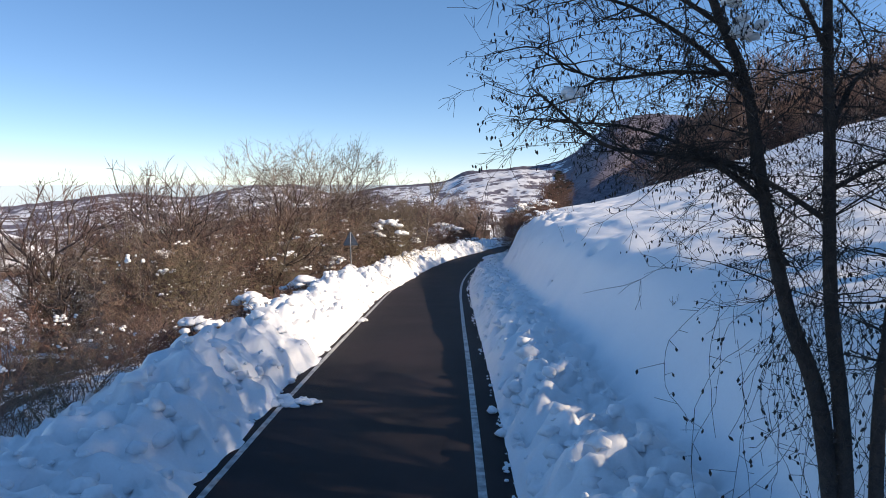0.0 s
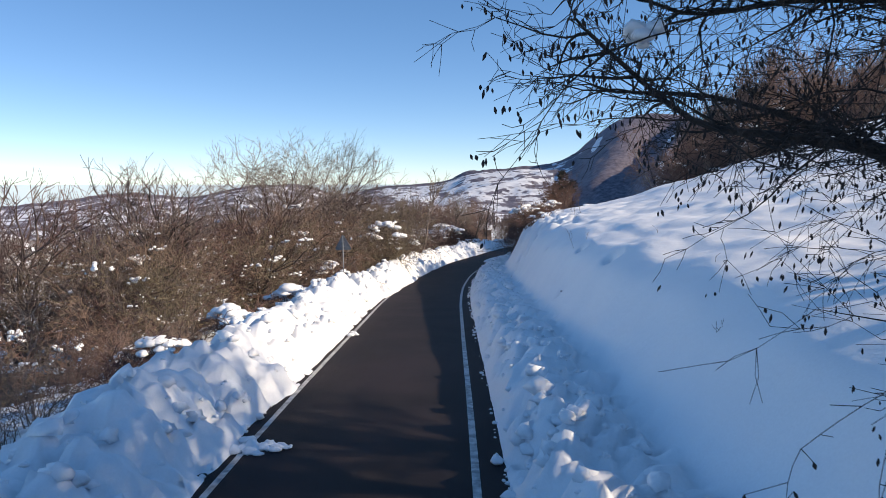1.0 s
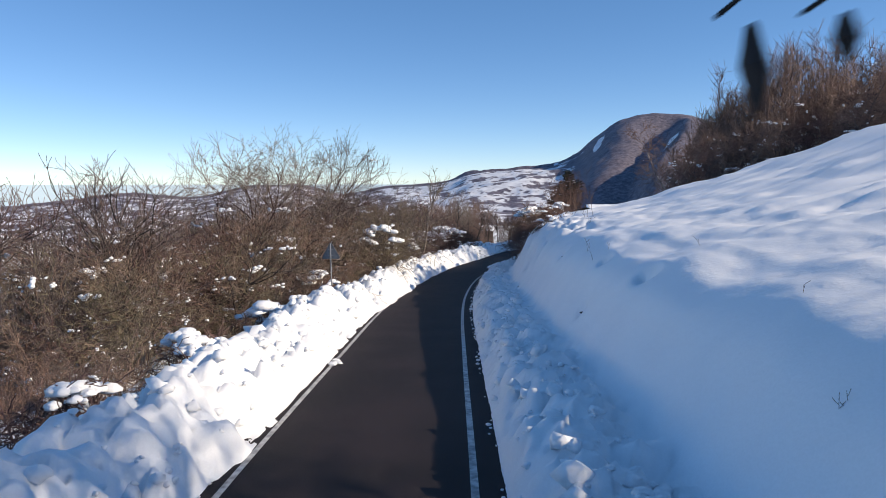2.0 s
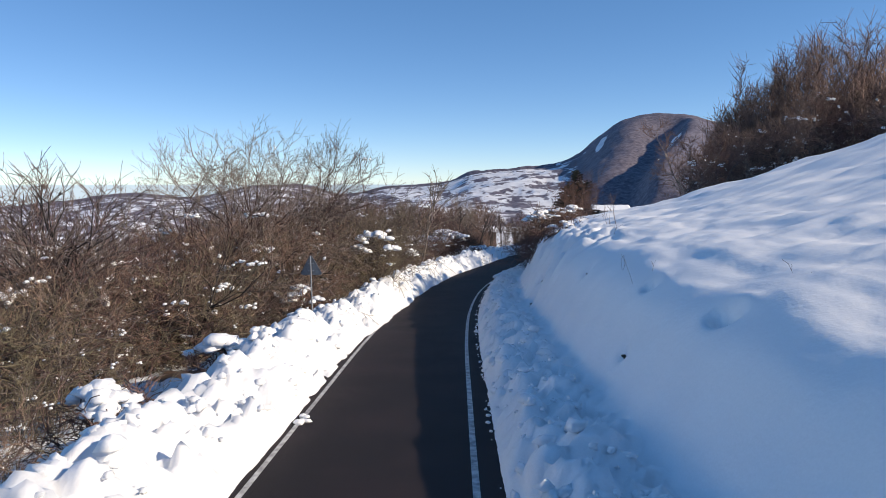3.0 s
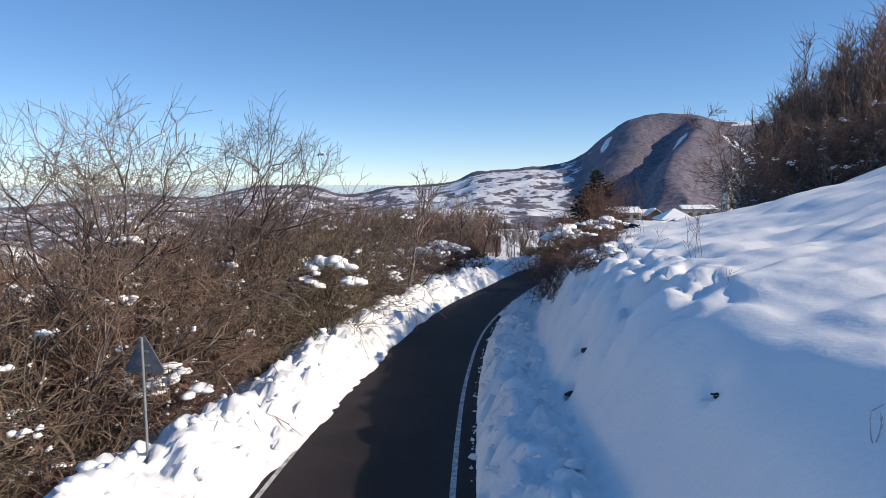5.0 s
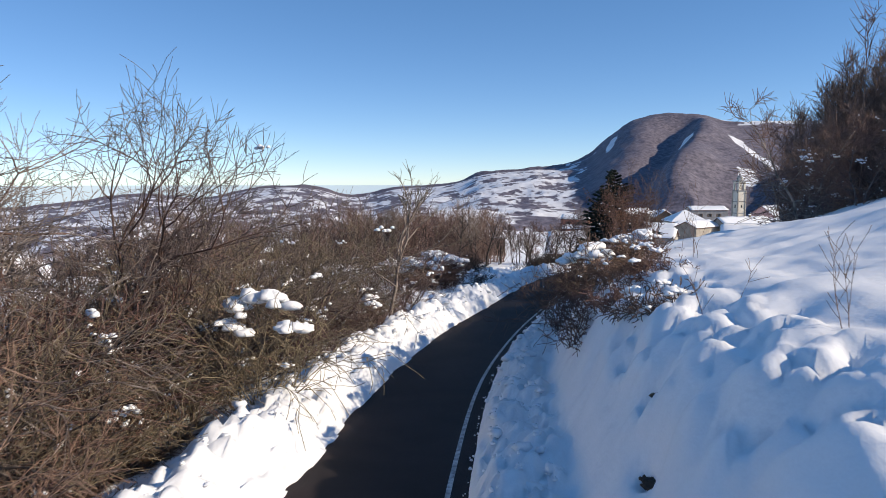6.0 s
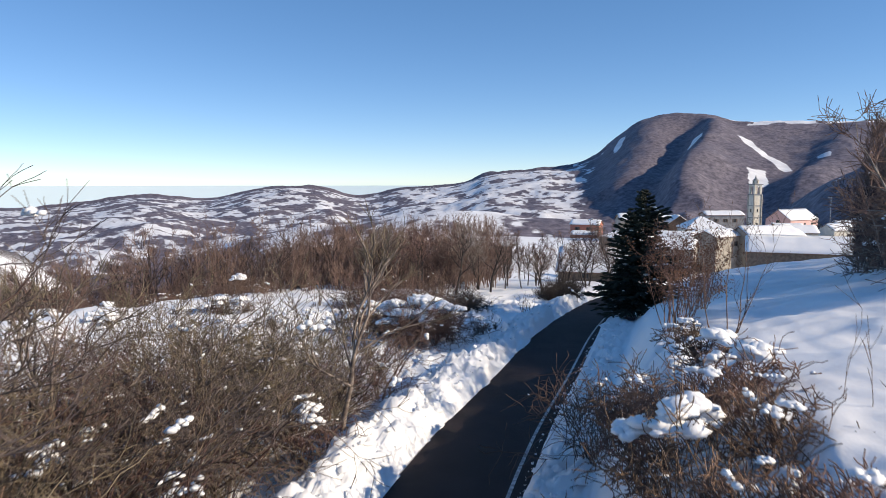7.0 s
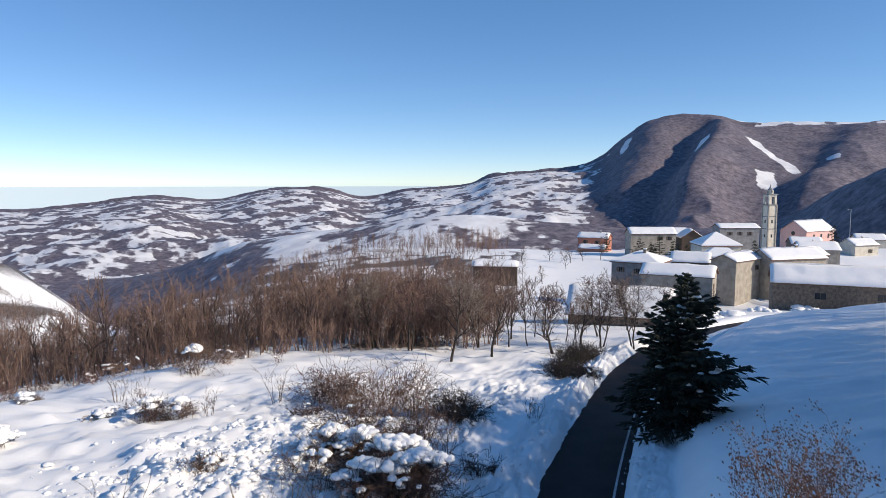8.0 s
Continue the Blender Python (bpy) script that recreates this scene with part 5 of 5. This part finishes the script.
def snow_slab(name, ridge, eave, x0, x1, lift, thick, parent, seed):
    """Snow on one roof slope: thick, rounded at its edges, uneven."""
    (ya, za), (yb, zb) = ridge, eave
    nx, ny = max(6, int((x1 - x0) / 0.9)), 8
    U, V = np.meshgrid(np.linspace(0, 1, nx), np.linspace(0, 1, ny))
    X, Y, Z = x0 + (x1 - x0) * U, ya + (yb - ya) * V, za + (zb - za) * V
    edge = np.minimum(1, np.minimum(np.minimum(U, 1 - U) * nx, (1 - V) * ny) * 0.8 + 0.25)
    T = thick * edge * (1 + 0.35 * vnoise(X * 0.5 + seed, Y * 0.5, seed))
    top = np.stack([X, Y, Z + lift + T], -1).reshape(-1, 3)
    low = np.stack([X, Y, Z + lift], -1).reshape(-1, 3)
    i = np.arange(nx * ny).reshape(ny, nx)
    q = np.stack([i[:-1, :-1], i[:-1, 1:], i[1:, 1:], i[1:, :-1]], -1).reshape(-1, 4)
    rim = np.concatenate([i[0], i[1:, -1], i[-1, -2::-1], i[-2:0:-1, 0]])
    n = nx * ny
    side = np.stack([rim, np.roll(rim, -1), np.roll(rim, -1) + n, rim + n], -1)
    me = bpy.data.meshes.new(name)
    fill(me, np.concatenate([top, low]), np.concatenate([q, q[:, ::-1] + n, side[:, ::-1]]), True)
    bm = bmesh.new()
    bm.from_mesh(me)
    bmesh.ops.recalc_face_normals(bm, faces=bm.faces[:])
    bm.to_mesh(me)
    bm.free()
    return link(name, me, SNOW, parent)


def window(parent, x, y, z, w, h, face, shutter=None):
    """A window on a front (-y) or side (+x, -x) wall."""
    m = {"front": pose(x, y, z), "right": pose(x, y, z, 0, 0, 90), "left": pose(x, y, z, 0, 0, -90)}[face]
    bm = bmesh.new()
    for a in ((-w / 2 - 0.1, -w / 2, -h / 2, h / 2), (w / 2, w / 2 + 0.1, -h / 2, h / 2), (-w / 2 - 0.1, w / 2 + 0.1, h / 2, h / 2 + 0.1), (-w / 2 - 0.18, w / 2 + 0.18, -h / 2 - 0.1, -h / 2), (-0.03, 0.03, -h / 2, h / 2)):
        box(bm, a[0], a[1], -0.10, 0.02, a[2], a[3])
    fr = part("window", bm, FRAME, parent)
    fr.matrix_basis = m
    part("pane", boxed(-w / 2, w / 2, -0.02, 0.015, -h / 2, h / 2), PANE, fr)
    if shutter:
        for k in (-1, 1):
            part("shutter", boxed(k * (w / 2 + 0.36) - 0.24, k * (w / 2 + 0.36) + 0.24, -0.07, -0.01, -h / 2, h / 2, 0.01), shutter, fr)


def house(left, right, base, h, depth, rise, wall, label, kind="side", wins=(), sidewins=(), chimneys=(), over=0.5, snow=0.35, door=None, name="house", category="house", seed=1, shutters=True):
    """A house from the ends of its front wall; its ridge runs along the front, or front to back, or to a point."""
    dx, dy = right[0] - left[0], right[1] - left[1]
    w, turn = math.hypot(dx, dy), math.degrees(math.atan2(dy, dx))
    ob = empty(name)
    ob.matrix_basis = pose(left[0] + dx / 2, left[1] + dy / 2, base, 0, 0, turn)
    mid = ob.matrix_basis @ Vector((0, depth / 2, 0))
    low = min(-0.5, ground_at(mid.x, mid.y) - base - 1.5)
    bm = bmesh.new()
    a = box(bm, -w / 2, w / 2, 0, depth, low, h)
    if kind == "side":
        for x in (-w / 2, w / 2):
            v = [bm.verts.new(p) for p in ((x, 0, h), (x, depth, h), (x, depth / 2, h + rise))]
            bm.faces.new(v)
    elif kind == "front":
        for y in (0, depth):
            v = [bm.verts.new(p) for p in ((-w / 2, y, h), (w / 2, y, h), (0, y, h + rise))]
            bm.faces.new(v)
    part("wall", bm, wall, ob)
    if kind in ("side", "front"):
        half, run = (depth / 2, w / 2 + over) if kind == "side" else (w / 2, depth / 2 + over)
        s = rise / half
        bm = bmesh.new()
        ends = [((0, h + rise), (k * (half + over), h - s * over)) for k in (-1, 1)]
        for e in ends:
            slab(bm, e[0], e[1], -run, run, 0.02, 0.16)
        spin = pose(0, depth / 2, 0, 0, 0, 0 if kind == "side" else 90)
        roof = part("roof", bm, TILE, ob)
        roof.matrix_basis = spin
        for n, e in enumerate(ends):
            snow_slab("roof_snow", e[0], e[1], -run + 0.02, run - 0.02, 0.185, snow, roof, seed + n)
    else:
        top = Vector((0, depth / 2, h + rise))
        r = max(0.0, (w - depth) / 2)
        for nm, lift, grow_, mat in (("roof", 0.02, 0.0, TILE), ("roof_snow", 0.2, -0.05, SNOW)):
            bm = bmesh.new()
            o = over + grow_
            t = 0.16 if nm == "roof" else snow
            low_ring = [(-w / 2 - o, -o), (w / 2 + o, -o), (w / 2 + o, depth + o), (-w / 2 - o, depth + o)]
            zz = h - rise / (depth / 2) * o + lift
            lo = [bm.verts.new((x, y, zz)) for x, y in low_ring]
            up_ = [bm.verts.new((x, y, zz + t)) for x, y in low_ring]
            p0, p1 = bm.verts.new((-r - 0.01, depth / 2, h + rise + lift + t)), bm.verts.new((r + 0.01, depth / 2, h + rise + lift + t))
            bm.faces.new(lo[::-1])
            for i in range(4):
                bm.faces.new((lo[i], lo[(i + 1) % 4], up_[(i + 1) % 4], up_[i]))
            bm.faces.new((up_[0], up_[1], p1, p0))
            bm.faces.new((up_[1], up_[2], p1))
            bm.faces.new((up_[2], up_[3], p0, p1))
            bm.faces.new((up_[3], up_[0], p0))
            if nm == "roof_snow":
                bmesh.ops.bevel(bm, geom=bm.edges[:], offset=0.12, segments=2, affect="EDGES")
            part(nm, bm, mat, ob)
    for x, z, ww, hh in wins:
        window(ob, x * w / 2, 0.0, z, ww, hh, "front", WOOD if shutters else None)
    for y, z, ww, hh in sidewins:
        window(ob, w / 2, y, z, ww, hh, "right", WOOD if shutters else None)
    if door:
        part("door", boxed(door[0] - 0.55, door[0] + 0.55, -0.06, 0.02, 0, 2.1, 0.02), WOOD, ob)
    for x, y in chimneys:
        c = part("chimney", boxed(x * w / 2 - 0.35, x * w / 2 + 0.35, y * depth - 0.35, y * depth + 0.35, h * 0.8, h + rise + 0.9, 0.03), WALLS["stone"], ob)
        part("chimney_snow", boxed(x * w / 2 - 0.45, x * w / 2 + 0.45, y * depth - 0.45, y * depth + 0.45, h + rise + 0.9, h + rise + 1.2, 0.12), SNOW, c)
    return tagged(ob, label, category, "village houses" if category == "house" else "")


W = WALLS
house((46.6, 239.2), (62.0, 232.0), -18.6, 8.0, 9, 2.0, W["beige"], "long plain beige farmhouse with snowy roof", wins=(), sidewins=((3, 5.5, 0.9, 1.2),), seed=3)
house((41.7, 252), (52.5, 245.6), -15.6, 6.6, 12, 2.4, W["grey"], "grey two-storey house with hipped snowy roof", "hip", ((-0.6, 4.6, 1.0, 1.3), (0.15, 4.4, 1.0, 1.3)), chimneys=((0.2, 0.4),), seed=5)
house((19.8, 178.5), (35.8, 174.0), -11.9, 2.6, 9, 3.6, W["stone"], "low stone barn under a broad snowy roof", wins=((0.3, 1.8, 1.2, 1.0), (-0.4, 1.8, 1.2, 1.0)), door=(5.0,), snow=0.5, seed=7, shutters=False)
house((4.3, 293.1), (18.7, 291.6), -17.8, 2.4, 5, 1.0, WOOD, "long low wooden shed with snowy roof", name="shed", category="shed", snow=0.6, seed=9)
house((55, 399), (68, 393), -22.6, 8.6, 8, 2.0, W["red"], "red two-storey house with snowy roof", wins=((-0.5, 6.5, 1.2, 1.5), (0.3, 6.5, 1.2, 1.5)), sidewins=((4, 6.5, 1.2, 1.5),), chimneys=((0.4, 0.5),), seed=11)
house((54, 390), (65, 385), -22.6, 4.2, 6, 1.4, W["red"], "low red annexe with snowy roof", seed=13)
house((72.5, 365), (92, 366), -16, 6.2, 9, 2.2, W["beige"], "beige house with snowy roof behind trees", wins=((0.3, 4.2, 1.3, 1.5), (0.7, 4.2, 1.3, 1.5)), seed=15)
house((94.5, 366), (103.5, 365.5), -17, 5.5, 11, 3.2, WOOD, "dark wooden gabled house with snowy roof", "front", ((0, 3.5, 1.6, 1.8),), seed=17)
house((90.6, 327), (105, 327), -17, 5.6, 14, 4.2, W["cream"], "cream house under a pyramid of snowy roof", "hip", ((-0.4, 3.6, 1.1, 1.4), (0.4, 3.6, 1.1, 1.4)), snow=0.5, seed=19)
house((75, 252), (86, 262), -18.2, 9.2, 7, 1.6, W["beige"], "tall beige house with plain walls and snowy roof", wins=((0.6, 6.8, 1.0, 1.3),), seed=21)
house((86.5, 257), (104, 262.5), -15.5, 6.6, 9, 2.4, W["beige"], "beige house with snowy roof beside the taller one", wins=((-0.7, 4.3, 1.4, 1.8),), chimneys=((0.3, 0.5),), seed=23)
house((70.5, 218.5), (98, 208.5), -16.2, 6.6, 11, 3.0, W["stone"], "long rubble stone barn with thick snow on roof", wins=((-0.35, 3.9, 2.2, 1.4), (0.45, 4.2, 2.0, 1.4)), snow=0.55, seed=25, shutters=False)
house((121.7, 397), (140.5, 398), -17.5, 8.2, 10, 1.6, W["grey"], "wide grey house with low snowy roof", wins=((-0.5, 5.5, 1.3, 1.6), (0, 5.5, 1.3, 1.6), (0.5, 5.5, 1.3, 1.6)), seed=27)
house((168, 366), (180, 370), -21.8, 7.2, 9, 2.4, W["cream"], "white house with snowy roof and chimney", wins=((0.3, 4.5, 1.2, 1.5),), chimneys=((0.3, 0.5),), seed=29)
house((65.7, 280), (76, 276), -16.6, 4.6, 8, 2.4, W["stone"], "low stone house with snowy roof", wins=((0.2, 2.8, 1.1, 1.3),), seed=31)
house((78, 288), (90, 286), -16.4, 4.8, 8, 2.4, W["grey"], "low grey house with snowy roof", "hip", seed=33)
house((150, 385), (163, 383), -20.5, 5.0, 9, 2.4, W["stone"], "stone house with thick snow on roof", seed=35)
house((128, 330), (142, 328), -19.0, 6.0, 9, 2.4, W["beige"], "plain beige house with snowy roof", wins=((0.3, 4, 1.2, 1.4),), seed=37)
house((112, 300), (126, 305), -18.0, 5.6, 9, 2.2, W["grey"], "grey house with snowy roof between neighbours", wins=((-0.3, 3.8, 1.2, 1.4),), seed=39)
house((187, 400), (200, 398), -20, 5.2, 9, 2.2, W["cream"], "cream house with snowy roof near the conifer", seed=41)
house((96, 410), (110, 408), -18, 5.2, 9, 2.2, W["beige"], "beige house with snowy roof at village edge", wins=((0.3, 3.4, 1.2, 1.4),), seed=43)

# church and its bell tower
church = house((179, 464), (187.5, 451), -23.2, 8.6, 27, 5.4, W["pink"], "pink church nave with snowy gabled roof", "front", sidewins=((7, 5.5, 1.4, 2.2), (14, 5.5, 1.4, 2.2), (21, 5.5, 1.4, 2.2)), name="church", category="church", seed=51, shutters=False)
bm = bmesh.new()
bmesh.ops.create_cone(bm, cap_ends=True, segments=20, radius1=1.25, radius2=1.25, depth=0.12, matrix=pose(0, -0.04, 7.2, 90))
rose = part("window", bm, FRAME, church)
bm = bmesh.new()
bmesh.ops.create_cone(bm, cap_ends=True, segments=20, radius1=1.0, radius2=1.0, depth=0.12, matrix=pose(0, -0.07, 7.2, 90))
part("pane", bm, PANE, rose)
part("door", boxed(-1.0, 1.0, -0.08, 0.03, 0, 3.6, 0.03), WOOD, church)
bm = bmesh.new()
box(bm, -0.06, 0.06, -0.06, 0.06, 14.2, 15.8)
box(bm, -0.4, 0.4, -0.05, 0.05, 15.1, 15.22)
part("cross", bm, WOOD, church)

tower = empty("bell_tower")
tower.matrix_basis = pose(168.0, 453.5, -23.5, 0, 0, 16)
hw = 2.45
part("shaft", boxed(-hw, hw, -hw, hw, -3, 23.2, 0.05), W["cream"], tower)
for z, o in ((10.0, 0.2), (16.8, 0.25), (23.2, 0.5), (29.0, 0.5)):
    part("cornice", boxed(-hw - o, hw + o, -hw - o, hw + o, z, z + 0.5, 0.08), W["grey"], tower)
for sx in (-1, 1):
    for sy in (-1, 1):
        part("pier", boxed(min(sx * hw, sx * (hw - 1.2)), max(sx * hw, sx * (hw - 1.2)), min(sy * hw, sy * (hw - 1.2)), max(sy * hw, sy * (hw - 1.2)), 23.7, 29.0, 0.04), W["cream"], tower)
        part("pilaster", boxed(sx * (hw + 0.06) - 0.35, sx * (hw + 0.06) + 0.35, sy * (hw + 0.06) - 0.35, sy * (hw + 0.06) + 0.35, -3, 23.2, 0.03), W["beige"], tower)
part("bell_frame", boxed(-0.25, 0.25, -hw + 0.6, hw - 0.6, 27.6, 27.9, 0.03), WOOD, tower)
bm = bmesh.new()
bmesh.ops.create_cone(bm, cap_ends=True, segments=18, radius1=0.75, radius2=0.4, depth=1.2, matrix=Matrix.Translation((0, 0, 26.9)))
part("bell", bm, material("bronze", (0.18, 0.13, 0.07), 0.4, 0.9), tower)
for k in range(4):
    bm = bmesh.new()
    box(bm, -hw + 1.2, hw - 1.2, -hw + 0.1, -hw + 0.7, 28.0, 29.0)
    part("lintel", bm, W["cream"], tower).matrix_basis = pose(0, 0, 0, 0, 0, 90 * k)
    for z in (5.5, 13.4):
        part("niche", boxed(-0.5, 0.5, -hw - 0.04, -hw + 0.05, z, z + 1.8, 0.02), PANE, tower).matrix_basis = pose(0, 0, 0, 0, 0, 90 * k)
for nm, r0, r1, z, d, mat in (("drum", 1.7, 1.7, 30.5, 2.0, W["cream"]), ("dome", 1.85, 0.5, 32.1, 1.4, W["grey"]), ("spire", 0.5, 0.08, 33.7, 2.0, W["grey"])):
    bm = bmesh.new()
    bmesh.ops.create_cone(bm, cap_ends=True, segments=8 if nm != "spire" else 10, radius1=r0, radius2=r1, depth=d, matrix=Matrix.Translation((0, 0, z)))
    bmesh.ops.bevel(bm, geom=bm.edges[:], offset=0.05, segments=1, affect="EDGES")
    part(nm, bm, mat, tower)
for k in range(4):
    part("drum_window", boxed(-0.35, 0.35, -1.66, -1.5, 30.1, 31.1, 0.02), PANE, tower).matrix_basis = pose(0, 0, 0, 0, 0, 90 * k)
tagged(tower, "tall cream church bell tower with belfry and spire", "bell tower")

pole = empty("utility_pole")
part("post", boxed(-0.14, 0.14, -0.14, 0.14, -2, 19, 0.06), ZINC, pole)
part("lamp_arm", boxed(-1.6, 0.0, -0.08, 0.08, 18.6, 18.8, 0.03), ZINC, pole)
tagged(pole, "tall grey metal pole near the village", "pole")
pole.matrix_basis = pose(177.4, 388.6, ground_at(177.4, 388.6))


# chunks thrown up by the plough
g = random.Random(88)
for side, lo, hi, count in ((-1, 2.55, 4.8, 700), (1, 2.8, 4.8, 800)):
    ys = 4 + 110 * np.array([g.random() for _ in range(count)]) ** 1.5
    off = np.array([g.uniform(lo, hi) for _ in range(count)])
    xs = road_x(ys) + side * off
    zs = ground_height(xs, ys)[0]
    rr = [0.05 + 0.17 * g.random() ** 2.2 + (0.12 * g.random() if g.random() < 0.05 else 0) for _ in range(count)]
    rows = [(x, y, z - r * 0.05, r) for x, y, z, r in zip(xs, ys, zs, rr)]
    tagged(link("snow_chunks", blobs("chunks", rows, g, 0.75, 4, 6, 0.2), SNOW), "ploughed snow chunks heaped along the road", "snow", kind="stuff")

# crumpled snow in front of the laden bushes
xs = np.array([-9 + g.gauss(0, 4.5) for _ in range(2300)])
ys = np.array([102.5 + g.gauss(0, 4.2) for _ in range(2300)]) + 0.25 * (xs + 9)
rr = np.array([0.07 + 0.30 * g.random() ** 2.4 for _ in range(2300)])
zs = ground_height(xs, ys)[0]
rows = [(x, y, z - 0.1 * r, r) for x, y, z, r, e in zip(xs, ys, zs, rr, road_x(ys)) if x < e - 4.5 and y > 91]
tagged(link("snow_chunks", blobs("chunks", rows, g, 0.5, 4, 7, 0.1), SNOW), "crumpled snow chunks lying in the field", "snow", kind="stuff")

# Dark earth clumps fill the hollows; their colour also stands in for crevice shade.
for n, (hx, hy, depth, size) in enumerate(HOLLOWS):
    g = random.Random(900 + n)
    z = ground_at(hx, hy)
    big = 1.6 if depth > 0.65 else 1.0 if depth > 0.48 else 0.55
    rows = [(hx + g.gauss(0, size * 0.25), hy + g.gauss(0, size * 0.7), z + 0.25 * depth + g.uniform(-0.03, 0.04), g.uniform(0.06, 0.13) * big) for _ in range(9)]
    tagged(link("earth_patch", blobs("earth", rows, g, 0.5, 4, 7), SOIL_SHADE), "dark earth in the snow bank's hollows, doubling as crevice shade", "earth", kind="stuff")

# gardens of the village
for n, (x, y, h, r) in enumerate(((73, 352, 9, 3.4), (77, 349, 7, 3.0), (81, 351, 9.5, 3.3), (86, 348, 8, 3.2), (97, 356, 7, 2.6), (66, 385, 9, 2.4), (110, 345, 7, 2.6), (91, 347, 6, 2.6), (120, 352, 7, 2.6))):
    stand(spruce("spruce", h, r, 500 + n, "dark evergreen beside the village houses", 12, 7, 8, 0, 2.5), x, y, n * 40)
for n, (x, y, h) in enumerate(((62, 380, 8), (70, 300, 7), (50, 262, 6), (34, 250, 7), (20, 270, 6), (28, 300, 7), (40, 330, 8), (15, 320, 7), (115, 318, 7), (150, 360, 8), (60, 226, 6), (36, 203, 8.5), (8, 250, 6), (46, 290, 6), (30, 222, 7), (22, 226, 7.5), (14, 222, 8), (38, 238, 7), (56, 268, 7), (64, 262, 6), (100, 318, 7), (44, 345, 8), (50, 352, 8), (36, 350, 7), (58, 356, 8), (24, 345, 7))):
    stand(tree("bare_tree", 520 + n, (BARK, WOODLAND), "bare garden tree between the village houses", "village trees", height=h, stems=1, thick=0.14, kids=5, depth=2, crown=0.25, fine=5, open_=0.8, limb=0.45), x, y, n * 70)

# heaps of cleared snow along the village street
g = random.Random(99)
for n, (x, y, r) in enumerate(((53, 197, 1.5), (57, 203, 1.2), (70, 205, 1.3), (76, 214, 1.6), (48, 192, 1.1), (66, 212, 1.2))):
    z = ground_at(x, y)
    rows = [(x + g.gauss(0, r * 0.8), y + g.gauss(0, r * 0.8), z + g.uniform(-0.1, 0.25) * r, r * g.uniform(0.5, 0.95)) for _ in range(12)]
    tagged(link("snow_heap", blobs("heap", rows, g, 0.6, 6, 10), SNOW), "heap of cleared snow beside the village street", "snow", "street snow heaps")
